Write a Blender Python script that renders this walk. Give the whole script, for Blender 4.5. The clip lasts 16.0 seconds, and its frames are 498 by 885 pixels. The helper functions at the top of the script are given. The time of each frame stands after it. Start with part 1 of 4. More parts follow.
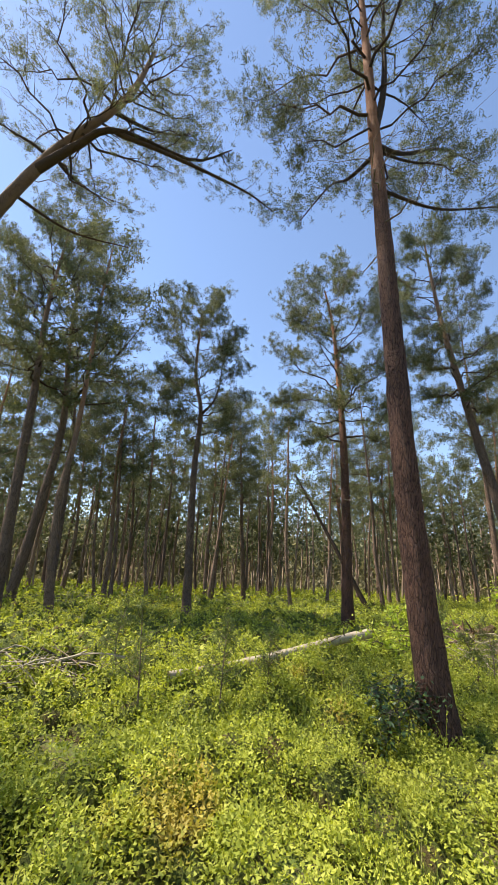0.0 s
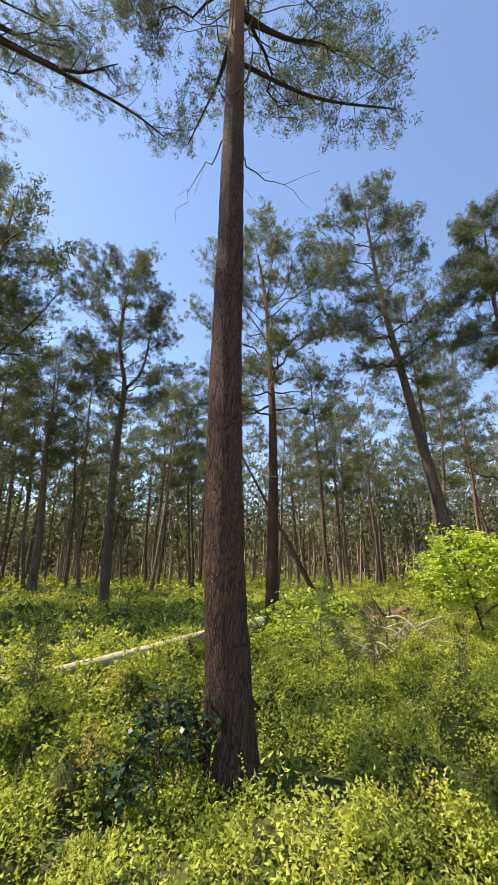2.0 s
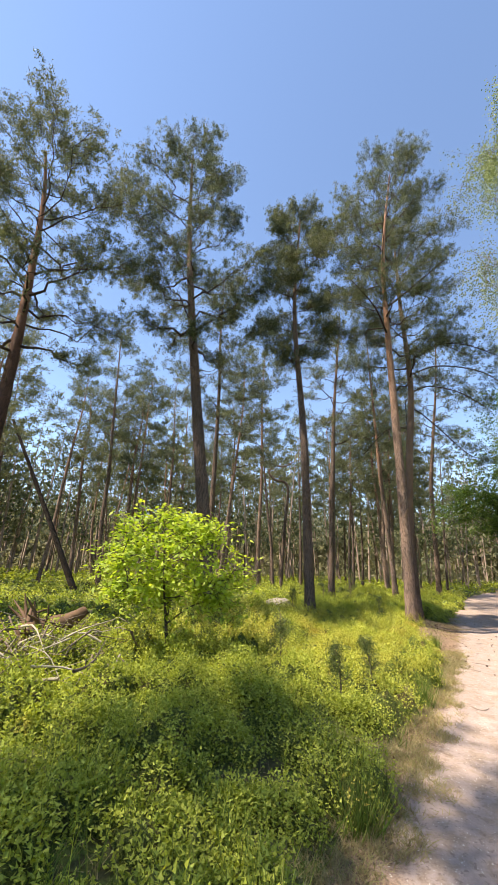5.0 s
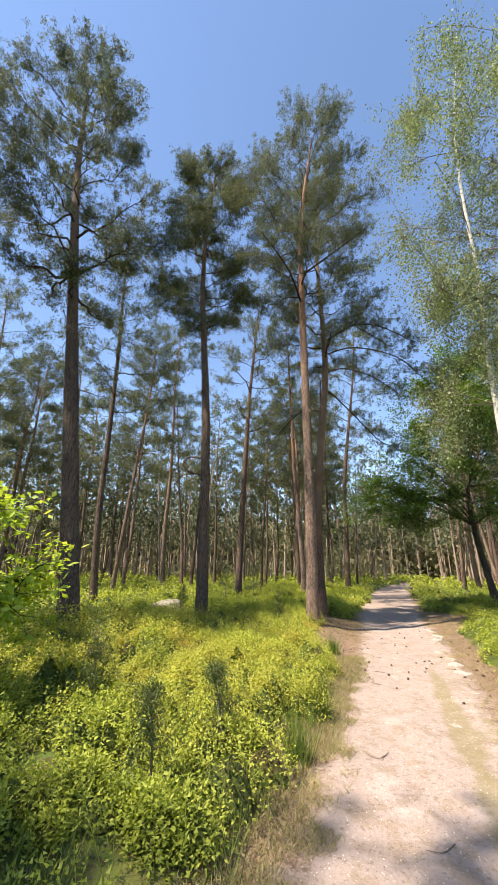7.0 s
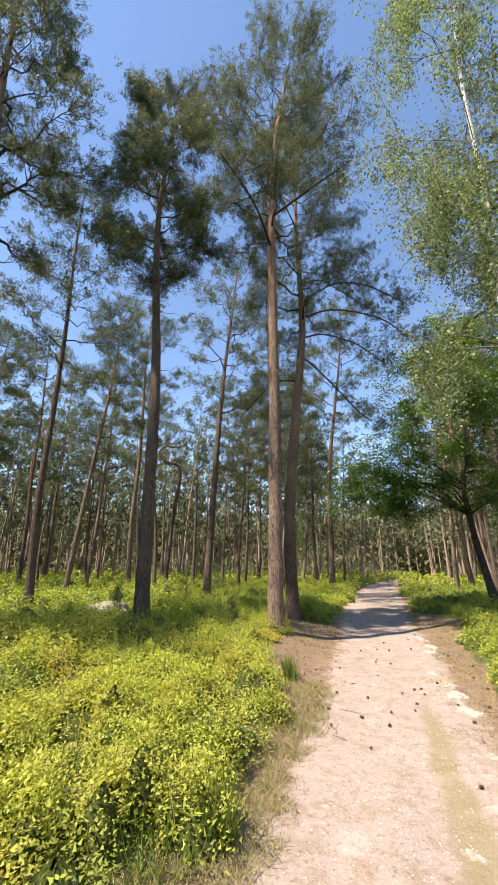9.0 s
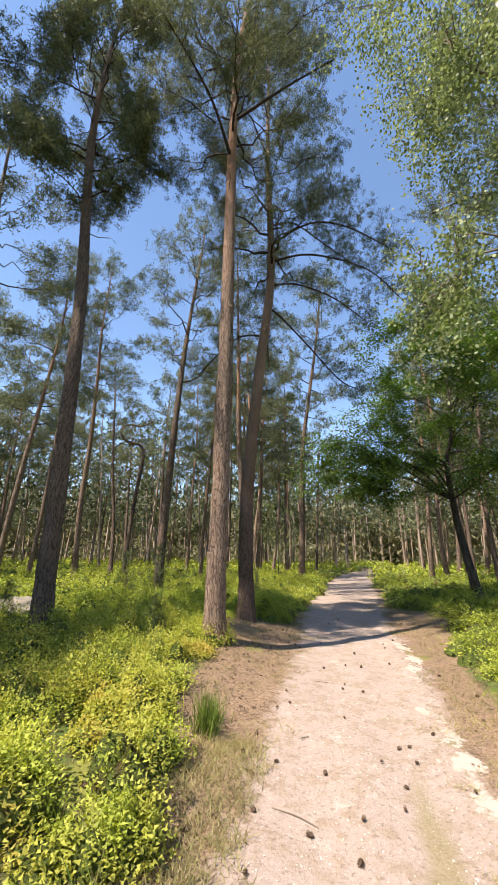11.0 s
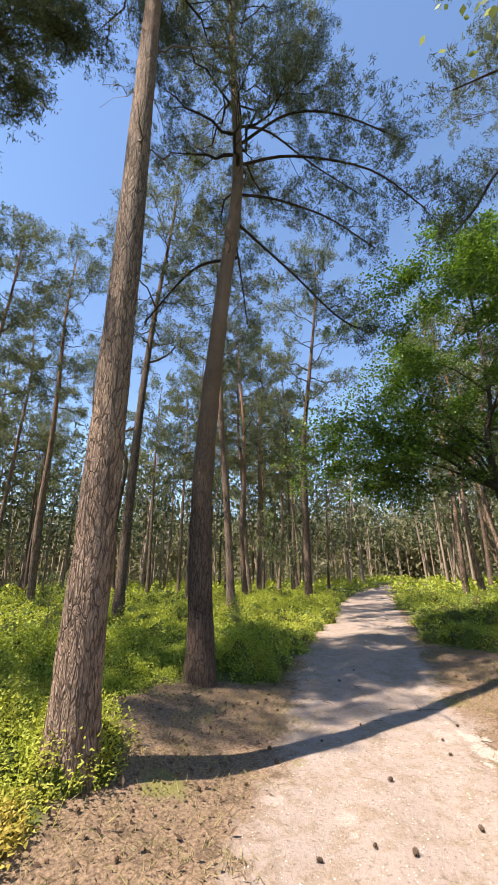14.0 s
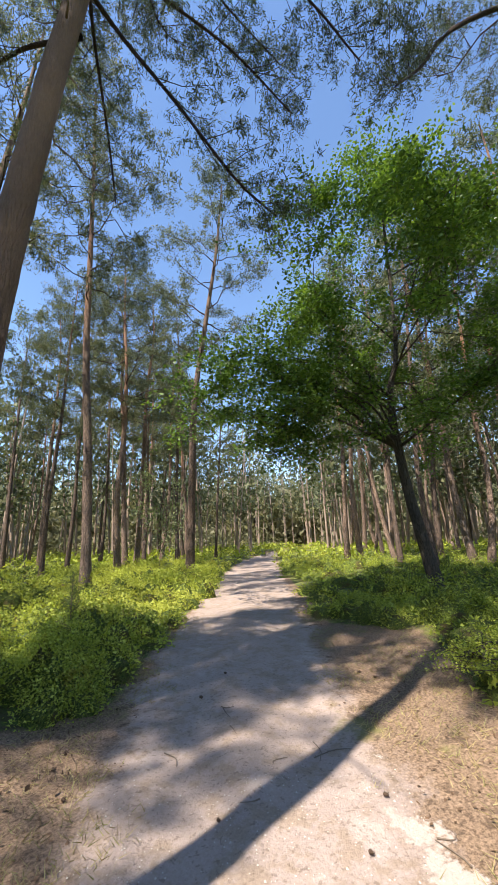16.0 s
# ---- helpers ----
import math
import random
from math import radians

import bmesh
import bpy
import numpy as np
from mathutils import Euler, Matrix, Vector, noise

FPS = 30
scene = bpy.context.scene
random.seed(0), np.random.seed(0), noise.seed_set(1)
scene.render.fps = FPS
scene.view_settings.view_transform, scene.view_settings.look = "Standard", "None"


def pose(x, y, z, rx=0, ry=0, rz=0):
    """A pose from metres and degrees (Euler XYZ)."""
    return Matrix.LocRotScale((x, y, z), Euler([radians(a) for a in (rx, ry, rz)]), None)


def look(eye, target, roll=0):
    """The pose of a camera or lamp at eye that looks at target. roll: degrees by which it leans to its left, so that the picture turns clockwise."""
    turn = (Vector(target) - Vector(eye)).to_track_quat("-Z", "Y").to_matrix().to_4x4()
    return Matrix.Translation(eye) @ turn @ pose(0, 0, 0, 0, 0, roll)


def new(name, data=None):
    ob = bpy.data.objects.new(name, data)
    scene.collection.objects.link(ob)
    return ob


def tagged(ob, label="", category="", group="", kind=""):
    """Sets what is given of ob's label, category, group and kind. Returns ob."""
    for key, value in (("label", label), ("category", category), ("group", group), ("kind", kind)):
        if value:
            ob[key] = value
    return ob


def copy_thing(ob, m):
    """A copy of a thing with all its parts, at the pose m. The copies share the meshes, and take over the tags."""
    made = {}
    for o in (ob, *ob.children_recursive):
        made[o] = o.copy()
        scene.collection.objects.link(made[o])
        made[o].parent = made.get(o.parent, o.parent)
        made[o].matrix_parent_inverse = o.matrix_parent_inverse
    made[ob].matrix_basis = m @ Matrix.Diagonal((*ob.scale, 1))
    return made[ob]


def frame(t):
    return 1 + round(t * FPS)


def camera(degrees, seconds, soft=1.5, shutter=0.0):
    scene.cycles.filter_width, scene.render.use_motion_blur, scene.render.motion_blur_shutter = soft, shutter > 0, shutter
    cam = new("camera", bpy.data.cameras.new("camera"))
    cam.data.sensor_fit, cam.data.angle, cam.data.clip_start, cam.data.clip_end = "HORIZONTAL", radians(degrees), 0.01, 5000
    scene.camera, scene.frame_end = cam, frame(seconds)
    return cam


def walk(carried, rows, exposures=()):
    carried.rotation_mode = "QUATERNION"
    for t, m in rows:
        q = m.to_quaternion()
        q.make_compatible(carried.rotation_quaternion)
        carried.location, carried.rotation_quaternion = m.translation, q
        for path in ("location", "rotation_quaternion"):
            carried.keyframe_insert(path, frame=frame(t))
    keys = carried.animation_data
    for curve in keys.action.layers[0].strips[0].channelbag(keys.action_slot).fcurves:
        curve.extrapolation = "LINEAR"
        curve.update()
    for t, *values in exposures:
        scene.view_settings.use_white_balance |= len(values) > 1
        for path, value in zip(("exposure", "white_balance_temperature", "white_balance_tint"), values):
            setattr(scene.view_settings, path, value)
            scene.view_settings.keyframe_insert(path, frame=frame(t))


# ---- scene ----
cam = camera(65.4, 16.0)
METRES, EYE, TILT, LEAN, TURN = 16.5, 1.5, 3.3, -1.8, 13.2
ROWS = [
    (0.0, 0.0, 0.0, 0.0, -0.17, 16.1, -0.58),
    (0.5, 0.026, 0.0214, -0.0022, -0.54, 16.63, 0.2),
    (1.0, 0.0531, 0.0398, -0.0033, -1.1, 16.05, 0.48),
    (1.5, 0.0788, 0.0612, -0.0071, -2.0, 15.55, 0.69),
    (2.0, 0.1074, 0.0791, -0.0118, -3.81, 14.67, 1.29),
    (2.5, 0.1338, 0.0984, -0.0153, -6.62, 13.55, 1.81),
    (3.0, 0.1611, 0.1164, -0.0172, -10.61, 13.31, 1.46),
    (3.5, 0.1884, 0.131, -0.0178, -16.16, 14.18, 0.27),
    (4.0, 0.2152, 0.1466, -0.0204, -22.55, 14.12, -1.17),
    (4.5, 0.2422, 0.1619, -0.0234, -25.96, 13.41, -2.22),
    (5.0, 0.2682, 0.1772, -0.0268, -29.35, 14.25, -1.77),
    (7.5, 0.4013, 0.2532, -0.0395, -40.77, 14.39, -1.14),
    (8.0, 0.4301, 0.267, -0.0423, -40.48, 14.73, -1.32),
    (8.5, 0.4566, 0.2801, -0.0443, -40.32, 14.39, -1.2),
    (9.0, 0.4847, 0.2952, -0.0464, -41.31, 14.0, -1.04),
    (11.5, 0.6114, 0.3698, -0.0545, -45.46, 12.39, -1.57),
    (12.0, 0.6379, 0.3851, -0.0554, -46.82, 12.85, -1.11),
    (12.5, 0.6638, 0.4009, -0.0566, -48.3, 13.75, -0.65),
    (13.0, 0.6904, 0.4166, -0.0579, -47.97, 14.22, -0.3),
    (13.5, 0.7154, 0.435, -0.0611, -46.01, 14.8, 0.27),
    (14.0, 0.7421, 0.4522, -0.0648, -42.95, 15.03, 0.24),
    (14.5, 0.7686, 0.4694, -0.0681, -44.38, 14.86, -0.5),
    (15.0, 0.7958, 0.4854, -0.0715, -49.21, 12.74, -0.67),
    (15.5, 0.8237, 0.4987, -0.0741, -53.94, 10.82, -0.47),
    (16.0, 0.8506, 0.5155, -0.0748, -58.22, 10.77, 0.45),
]
EXPOSURE = 1.02
walk(cam, [(t, pose(0, 0, EYE, TILT, LEAN, TURN) @ pose(METRES * x, METRES * y, METRES * z, 90 + pitch, roll, yaw)) for t, x, y, z, yaw, pitch, roll in ROWS], exposures=[(0.0, EXPOSURE - 0.06, 7250, 13), (5.0, EXPOSURE + 0.08, 7250, 13), (8.0, EXPOSURE, 6950, 11), (13.5, EXPOSURE, 6900, 11), (16.0, EXPOSURE + 0.08, 6550, 10)])

# ---- world, sun ----
SUN_FROM = Vector((-1.0, -0.055, 1.6)).normalized()
sky_world = bpy.data.worlds.new("sky")
scene.world = sky_world
sky_world.use_nodes = True
wn = sky_world.node_tree
for n in list(wn.nodes):
    wn.nodes.remove(n)
sky = wn.nodes.new("ShaderNodeTexSky")
sky.sky_type = "NISHITA"
sky.sun_disc = False
sky.sun_elevation = math.asin(SUN_FROM.z)
sky.sun_rotation = math.atan2(SUN_FROM.x, SUN_FROM.y)
sky.air_density, sky.dust_density, sky.ozone_density = 1.0, 0.1, 4.0
wb = wn.nodes.new("ShaderNodeBackground")
wb.inputs["Strength"].default_value = 0.15
wo = wn.nodes.new("ShaderNodeOutputWorld")
wn.links.new(sky.outputs[0], wb.inputs[0])
wn.links.new(wb.outputs[0], wo.inputs[0])
sun_data = bpy.data.lights.new("sun", "SUN")
sun_data.energy, sun_data.angle, sun_data.color = 5.0, radians(0.53), (1.0, 0.93, 0.82)
sun = new("sun", sun_data)
sun.matrix_world = look((0, 0, 0), -SUN_FROM)
sun.location = (0, 0, 60)


# ---- materials ----
class Nodes:
    def __init__(self, name):
        self.mat = bpy.data.materials.new(name)
        self.mat.use_nodes = True
        self.t = self.mat.node_tree
        for n in list(self.t.nodes):
            self.t.nodes.remove(n)
        self.out = self.add("OutputMaterial")

    def add(self, kind, **vals):
        n = self.t.nodes.new("ShaderNode" + kind)
        for k, v in vals.items():
            n.inputs[k.replace("_", " ")].default_value = v
        return n

    def link(self, a, b):
        self.t.links.new(a, b)

    def coords(self, scale=(1, 1, 1)):
        c = self.add("TexCoord")
        m = self.add("Mapping")
        m.inputs["Scale"].default_value = scale
        self.link(c.outputs["Object"], m.inputs[0])
        return m.outputs[0]

    def noise(self, vec, scale, detail=4.0, rough=0.6):
        n = self.add("TexNoise", Scale=scale, Detail=detail, Roughness=rough)
        self.link(vec, n.inputs["Vector"])
        return n.outputs[0]

    def ramp(self, fac, stops):
        r = self.add("ValToRGB")
        e = r.color_ramp.elements
        while len(e) < len(stops):
            e.new(0.5)
        for el, (p, c) in zip(e, stops):
            el.position = p
            el.color = (*c, 1)
        self.link(fac, r.inputs[0])
        return r.outputs[0]

    def mix(self, fac, a, b, mode="MIX"):
        m = self.add("Mix")
        m.data_type, m.blend_type = "RGBA", mode
        for sock, v in ((m.inputs[0], fac), (m.inputs[6], a), (m.inputs[7], b)):
            if hasattr(v, "is_linked"):
                self.link(v, sock)
            else:
                sock.default_value = v if isinstance(v, float) else (*v, 1)
        return m.outputs[2]

    def math(self, op, a, b=0.0):
        m = self.add("Math")
        m.operation = op
        for sock, v in ((m.inputs[0], a), (m.inputs[1], b)):
            if hasattr(v, "is_linked"):
                self.link(v, sock)
            else:
                sock.default_value = v
        return m.outputs[0]

    def smooth(self, v, lo, hi):
        m = self.add("MapRange")
        m.interpolation_type = "SMOOTHSTEP"
        m.inputs["From Min"].default_value, m.inputs["From Max"].default_value = lo, hi
        self.link(v, m.inputs[0])
        return m.outputs[0]

    def surface(self, colour, rough=0.8, height=None, strength=0.5, dist=0.02):
        p = self.add("BsdfPrincipled", Roughness=rough)
        if hasattr(colour, "is_linked"):
            self.link(colour, p.inputs["Base Color"])
        else:
            p.inputs["Base Color"].default_value = (*colour, 1)
        p.inputs["Specular IOR Level"].default_value = 0.3
        if height is not None:
            b = self.add("Bump", Strength=strength, Distance=dist)
            self.link(height, b.inputs["Height"])
            self.link(b.outputs[0], p.inputs["Normal"])
        self.link(p.outputs[0], self.out.inputs[0])
        return self.mat


def leaf_material(name, stops, through_colour, patch=None, translucent=0.35, rough=0.5, gloss=0.25, dry=None):
    """Thin leaves: colour by leaf and by patches of the ground, light passing through."""
    n = Nodes(name)
    geo = n.add("NewGeometry")
    info = n.add("ObjectInfo")
    v = n.math("ADD", n.math("MULTIPLY", geo.outputs["Random Per Island"], 0.75), n.math("MULTIPLY", info.outputs["Random"], 0.25))
    col = n.ramp(v, stops)
    pos = geo.outputs["Position"]
    big = n.noise(pos, 0.5, 3.0)
    col = n.mix(0.5, col, n.ramp(big, [(0.3, (0.55, 0.6, 0.55)), (0.7, (1.25, 1.2, 1.0))]), "MULTIPLY")
    if patch:
        for scale, lo, hi, c, amount in patch:
            col = n.mix(n.math("MULTIPLY", n.smooth(n.noise(pos, scale, 3.0), lo, hi), amount), col, c)
    if dry:
        away = n.add("VectorMath")
        away.operation = "DISTANCE"
        n.link(pos, away.inputs[0])
        away.inputs[1].default_value = dry[0]
        near = n.math("SUBTRACT", 1.0, n.smooth(away.outputs["Value"], dry[1], dry[2]))
        col = n.mix(n.math("MULTIPLY", n.math("MULTIPLY", near, n.smooth(n.noise(pos, 2.2, 3.0), 0.35, 0.6)), dry[4]), col, dry[3])
    p = n.add("BsdfPrincipled", Roughness=rough)
    p.inputs["Specular IOR Level"].default_value = gloss
    n.link(col, p.inputs["Base Color"])
    tr = n.add("BsdfTranslucent")
    n.link(n.mix(1.0, col, through_colour, "MULTIPLY"), tr.inputs[0])
    m = n.add("MixShader", Fac=translucent)
    n.link(p.outputs[0], m.inputs[1])
    n.link(tr.outputs[0], m.inputs[2])
    n.link(m.outputs[0], n.out.inputs[0])
    return n.mat


def bark_material(name, low, low_dark, high, high_dark, z0, z1, scale=1.0):
    """Plated bark that turns to thin, warm flakes higher up the stem."""
    n = Nodes(name)
    vec = n.coords((1, 1, 0.22))
    wob = n.noise(vec, 9.0 * scale, 3.0)
    warp = n.add("VectorMath")
    warp.operation = "MULTIPLY_ADD"
    n.link(wob, warp.inputs[0])
    warp.inputs[1].default_value = (0.16, 0.16, 0.16)
    n.link(vec, warp.inputs[2])
    vor = n.add("TexVoronoi", Scale=24.0 * scale)
    vor.feature = "DISTANCE_TO_EDGE"
    n.link(warp.outputs[0], vor.inputs["Vector"])
    small = n.add("TexVoronoi", Scale=61.0 * scale)
    small.feature = "DISTANCE_TO_EDGE"
    n.link(warp.outputs[0], small.inputs["Vector"])
    ragged = n.math("MULTIPLY", n.noise(vec, 34.0 * scale, 5.0, 0.7), 0.16)
    plate = n.math("MULTIPLY", n.smooth(n.math("ADD", vor.outputs["Distance"], ragged), 0.05, 0.2), n.math("ADD", 0.6, n.math("MULTIPLY", n.smooth(small.outputs["Distance"], 0.0, 0.2), 0.4)))
    fine = n.noise(vec, 70.0 * scale, 5.0, 0.7)
    c = n.add("TexCoord")
    sep = n.add("SeparateXYZ")
    n.link(c.outputs["Object"], sep.inputs[0])
    up = n.smooth(n.math("ADD", sep.outputs[2], n.math("MULTIPLY", n.noise(n.coords((1, 1, 0.5)), 2.0), 3.0)), z0 + 1.5, z1 + 1.5)
    info = n.add("ObjectInfo")
    a = n.mix(n.math("MULTIPLY", plate, n.math("ADD", 0.25, n.math("MULTIPLY", fine, 1.3))), low_dark, low)
    b = n.mix(fine, high_dark, high)
    col = n.mix(up, a, b)
    col = n.mix(0.6, col, n.ramp(n.noise(n.coords(), 1.7, 4.0), [(0.3, (0.6, 0.6, 0.62)), (0.7, (1.3, 1.25, 1.2))]), "MULTIPLY")
    col = n.mix(0.5, col, n.ramp(info.outputs["Random"], [(0.0, (0.75, 0.75, 0.78)), (1.0, (1.2, 1.12, 1.05))]), "MULTIPLY")
    hgt = n.math("ADD", n.math("MULTIPLY", plate, n.math("SUBTRACT", 1.0, n.math("MULTIPLY", up, 0.7))), n.math("MULTIPLY", fine, 0.4))
    return n.surface(col, 0.85, hgt, 0.9, 0.02)


# The next two carry light in the bark: paler where sunlit, darker where shaded
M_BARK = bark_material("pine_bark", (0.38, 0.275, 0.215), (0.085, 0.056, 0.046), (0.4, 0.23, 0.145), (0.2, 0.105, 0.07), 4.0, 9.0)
M_BARK_SHADED = bark_material("shaded_pine_bark", (0.17, 0.093, 0.07), (0.04, 0.022, 0.018), (0.4, 0.2, 0.115), (0.19, 0.085, 0.05), 5.0, 9.0, 1.15)
M_BARK_GREY = bark_material("grey_pine_bark", (0.25, 0.18, 0.143), (0.058, 0.04, 0.033), (0.3, 0.19, 0.12), (0.13, 0.078, 0.052), 6.0, 12.0)
M_BARK_TAN = bark_material("tan_pine_bark", (0.23, 0.155, 0.115), (0.06, 0.04, 0.032), (0.36, 0.235, 0.16), (0.2, 0.125, 0.085), 1.0, 5.0)
M_BRANCH = bark_material("pine_branch_bark", (0.095, 0.065, 0.05), (0.03, 0.02, 0.017), (0.12, 0.075, 0.05), (0.04, 0.027, 0.021), 3.0, 14.0, 1.6)
M_OAK_BARK = bark_material("oak_bark", (0.12, 0.1, 0.08), (0.03, 0.025, 0.02), (0.12, 0.1, 0.08), (0.04, 0.03, 0.025), 50.0, 60.0)
M_NEEDLE = leaf_material("pine_needles", [(0.0, (0.075, 0.092, 0.06)), (0.5, (0.145, 0.165, 0.1)), (1.0, (0.28, 0.275, 0.145))], (1.0, 1.0, 0.65), translucent=0.32)
M_BILBERRY = leaf_material("bilberry_leaves", [(0.0, (0.18, 0.23, 0.04)), (0.5, (0.39, 0.44, 0.075)), (1.0, (0.57, 0.61, 0.145))], (1.12, 1.12, 0.45),
                           dry=((7.9, 11.6, 0.2), 2.2, 5.0, (0.6, 0.42, 0.12), 0.26), gloss=0.12,
                           patch=[(0.22, 0.5, 0.66, (0.56, 0.5, 0.12), 0.25), (1.1, 0.62, 0.72, (0.5, 0.28, 0.1), 0.45), (0.8, 0.62, 0.72, (0.13, 0.17, 0.045), 0.6)], translucent=0.38)
M_GRASS = leaf_material("grass_blades", [(0.0, (0.09, 0.15, 0.03)), (0.6, (0.17, 0.24, 0.05)), (1.0, (0.36, 0.32, 0.12))], (1.0, 1.0, 0.5), translucent=0.35)
M_DRYGRASS = leaf_material("dry_grass_blades", [(0.0, (0.28, 0.21, 0.11)), (0.5, (0.4, 0.33, 0.18)), (1.0, (0.2, 0.24, 0.07))], (1.0, 0.9, 0.6), translucent=0.25)
M_OAK_LEAF = leaf_material("oak_leaves", [(0.0, (0.055, 0.105, 0.028)), (0.6, (0.115, 0.2, 0.045)), (1.0, (0.23, 0.33, 0.075))], (1.2, 1.2, 0.5), translucent=0.42, rough=0.4, gloss=0.4)
M_BIRCH_LEAF = leaf_material("birch_leaves", [(0.0, (0.13, 0.175, 0.08)), (0.6, (0.25, 0.29, 0.155)), (1.0, (0.46, 0.49, 0.31))], (1.0, 1.05, 0.65), translucent=0.42, rough=0.5, gloss=0.25)
M_BUSH_LEAF = leaf_material("bright_leaves", [(0.0, (0.25, 0.36, 0.05)), (0.6, (0.38, 0.5, 0.08)), (1.0, (0.55, 0.62, 0.14))], (1.1, 1.1, 0.4), translucent=0.5)
M_HOLLY = leaf_material("dark_leaves", [(0.0, (0.02, 0.05, 0.02)), (1.0, (0.06, 0.11, 0.04))], (1.0, 1.1, 0.5), translucent=0.15, rough=0.3, gloss=0.5)
M_SEEDLING = leaf_material("young_pine_needles", [(0.0, (0.07, 0.1, 0.035)), (1.0, (0.16, 0.2, 0.07))], (1.0, 1.0, 0.6), translucent=0.3)


def plain_material(name, c0, c1, scale, rough=0.85, strength=0.6):
    n = Nodes(name)
    vec = n.coords()
    f = n.noise(vec, scale, 6.0, 0.65)
    g = n.noise(vec, scale * 0.15, 3.0)
    col = n.mix(0.5, n.mix(f, c0, c1), n.ramp(g, [(0.3, (0.6, 0.6, 0.6)), (0.7, (1.3, 1.3, 1.3))]), "MULTIPLY")
    return n.surface(col, rough, f, strength, 0.01)


M_DEADWOOD = plain_material("weathered_wood", (0.2, 0.16, 0.11), (0.55, 0.49, 0.38), 24.0)
M_TWIG = plain_material("dead_twigs", (0.09, 0.065, 0.05), (0.26, 0.2, 0.15), 30.0)
M_ROOT = plain_material("earthy_roots", (0.06, 0.035, 0.022), (0.2, 0.12, 0.07), 18.0)
M_CONE = plain_material("pine_cone_scales", (0.05, 0.032, 0.022), (0.16, 0.1, 0.065), 60.0)
M_STONE = plain_material("pale_stone", (0.16, 0.13, 0.095), (0.46, 0.4, 0.31), 9.0)
# sunlight on the far stems is put into this paler bark colour
M_FARWOOD = plain_material("far_lit_stems", (0.2, 0.145, 0.115), (0.52, 0.39, 0.31), 3.0)
# brush lightened so that its colour holds the haze between far stems
M_BRUSH = leaf_material("hazy_brush", [(0.0, (0.16, 0.155, 0.1)), (0.5, (0.27, 0.255, 0.16)), (1.0, (0.4, 0.37, 0.24))], (1.0, 1.0, 0.75), translucent=0.5)
M_PEBBLE = plain_material("pebbles", (0.4, 0.34, 0.28), (0.66, 0.6, 0.52), 40.0)


def birch_bark():
    n = Nodes("birch_bark")
    vec = n.coords((1, 1, 5))
    marks = n.smooth(n.noise(vec, 6.0, 4.0), 0.57, 0.66)
    fine = n.noise(n.coords(), 30.0)
    col = n.mix(fine, (0.4, 0.36, 0.31), (0.68, 0.64, 0.58))
    return n.surface(n.mix(marks, col, (0.07, 0.055, 0.05)), 0.6, fine, 0.3, 0.01)


M_BIRCH_BARK = birch_bark()


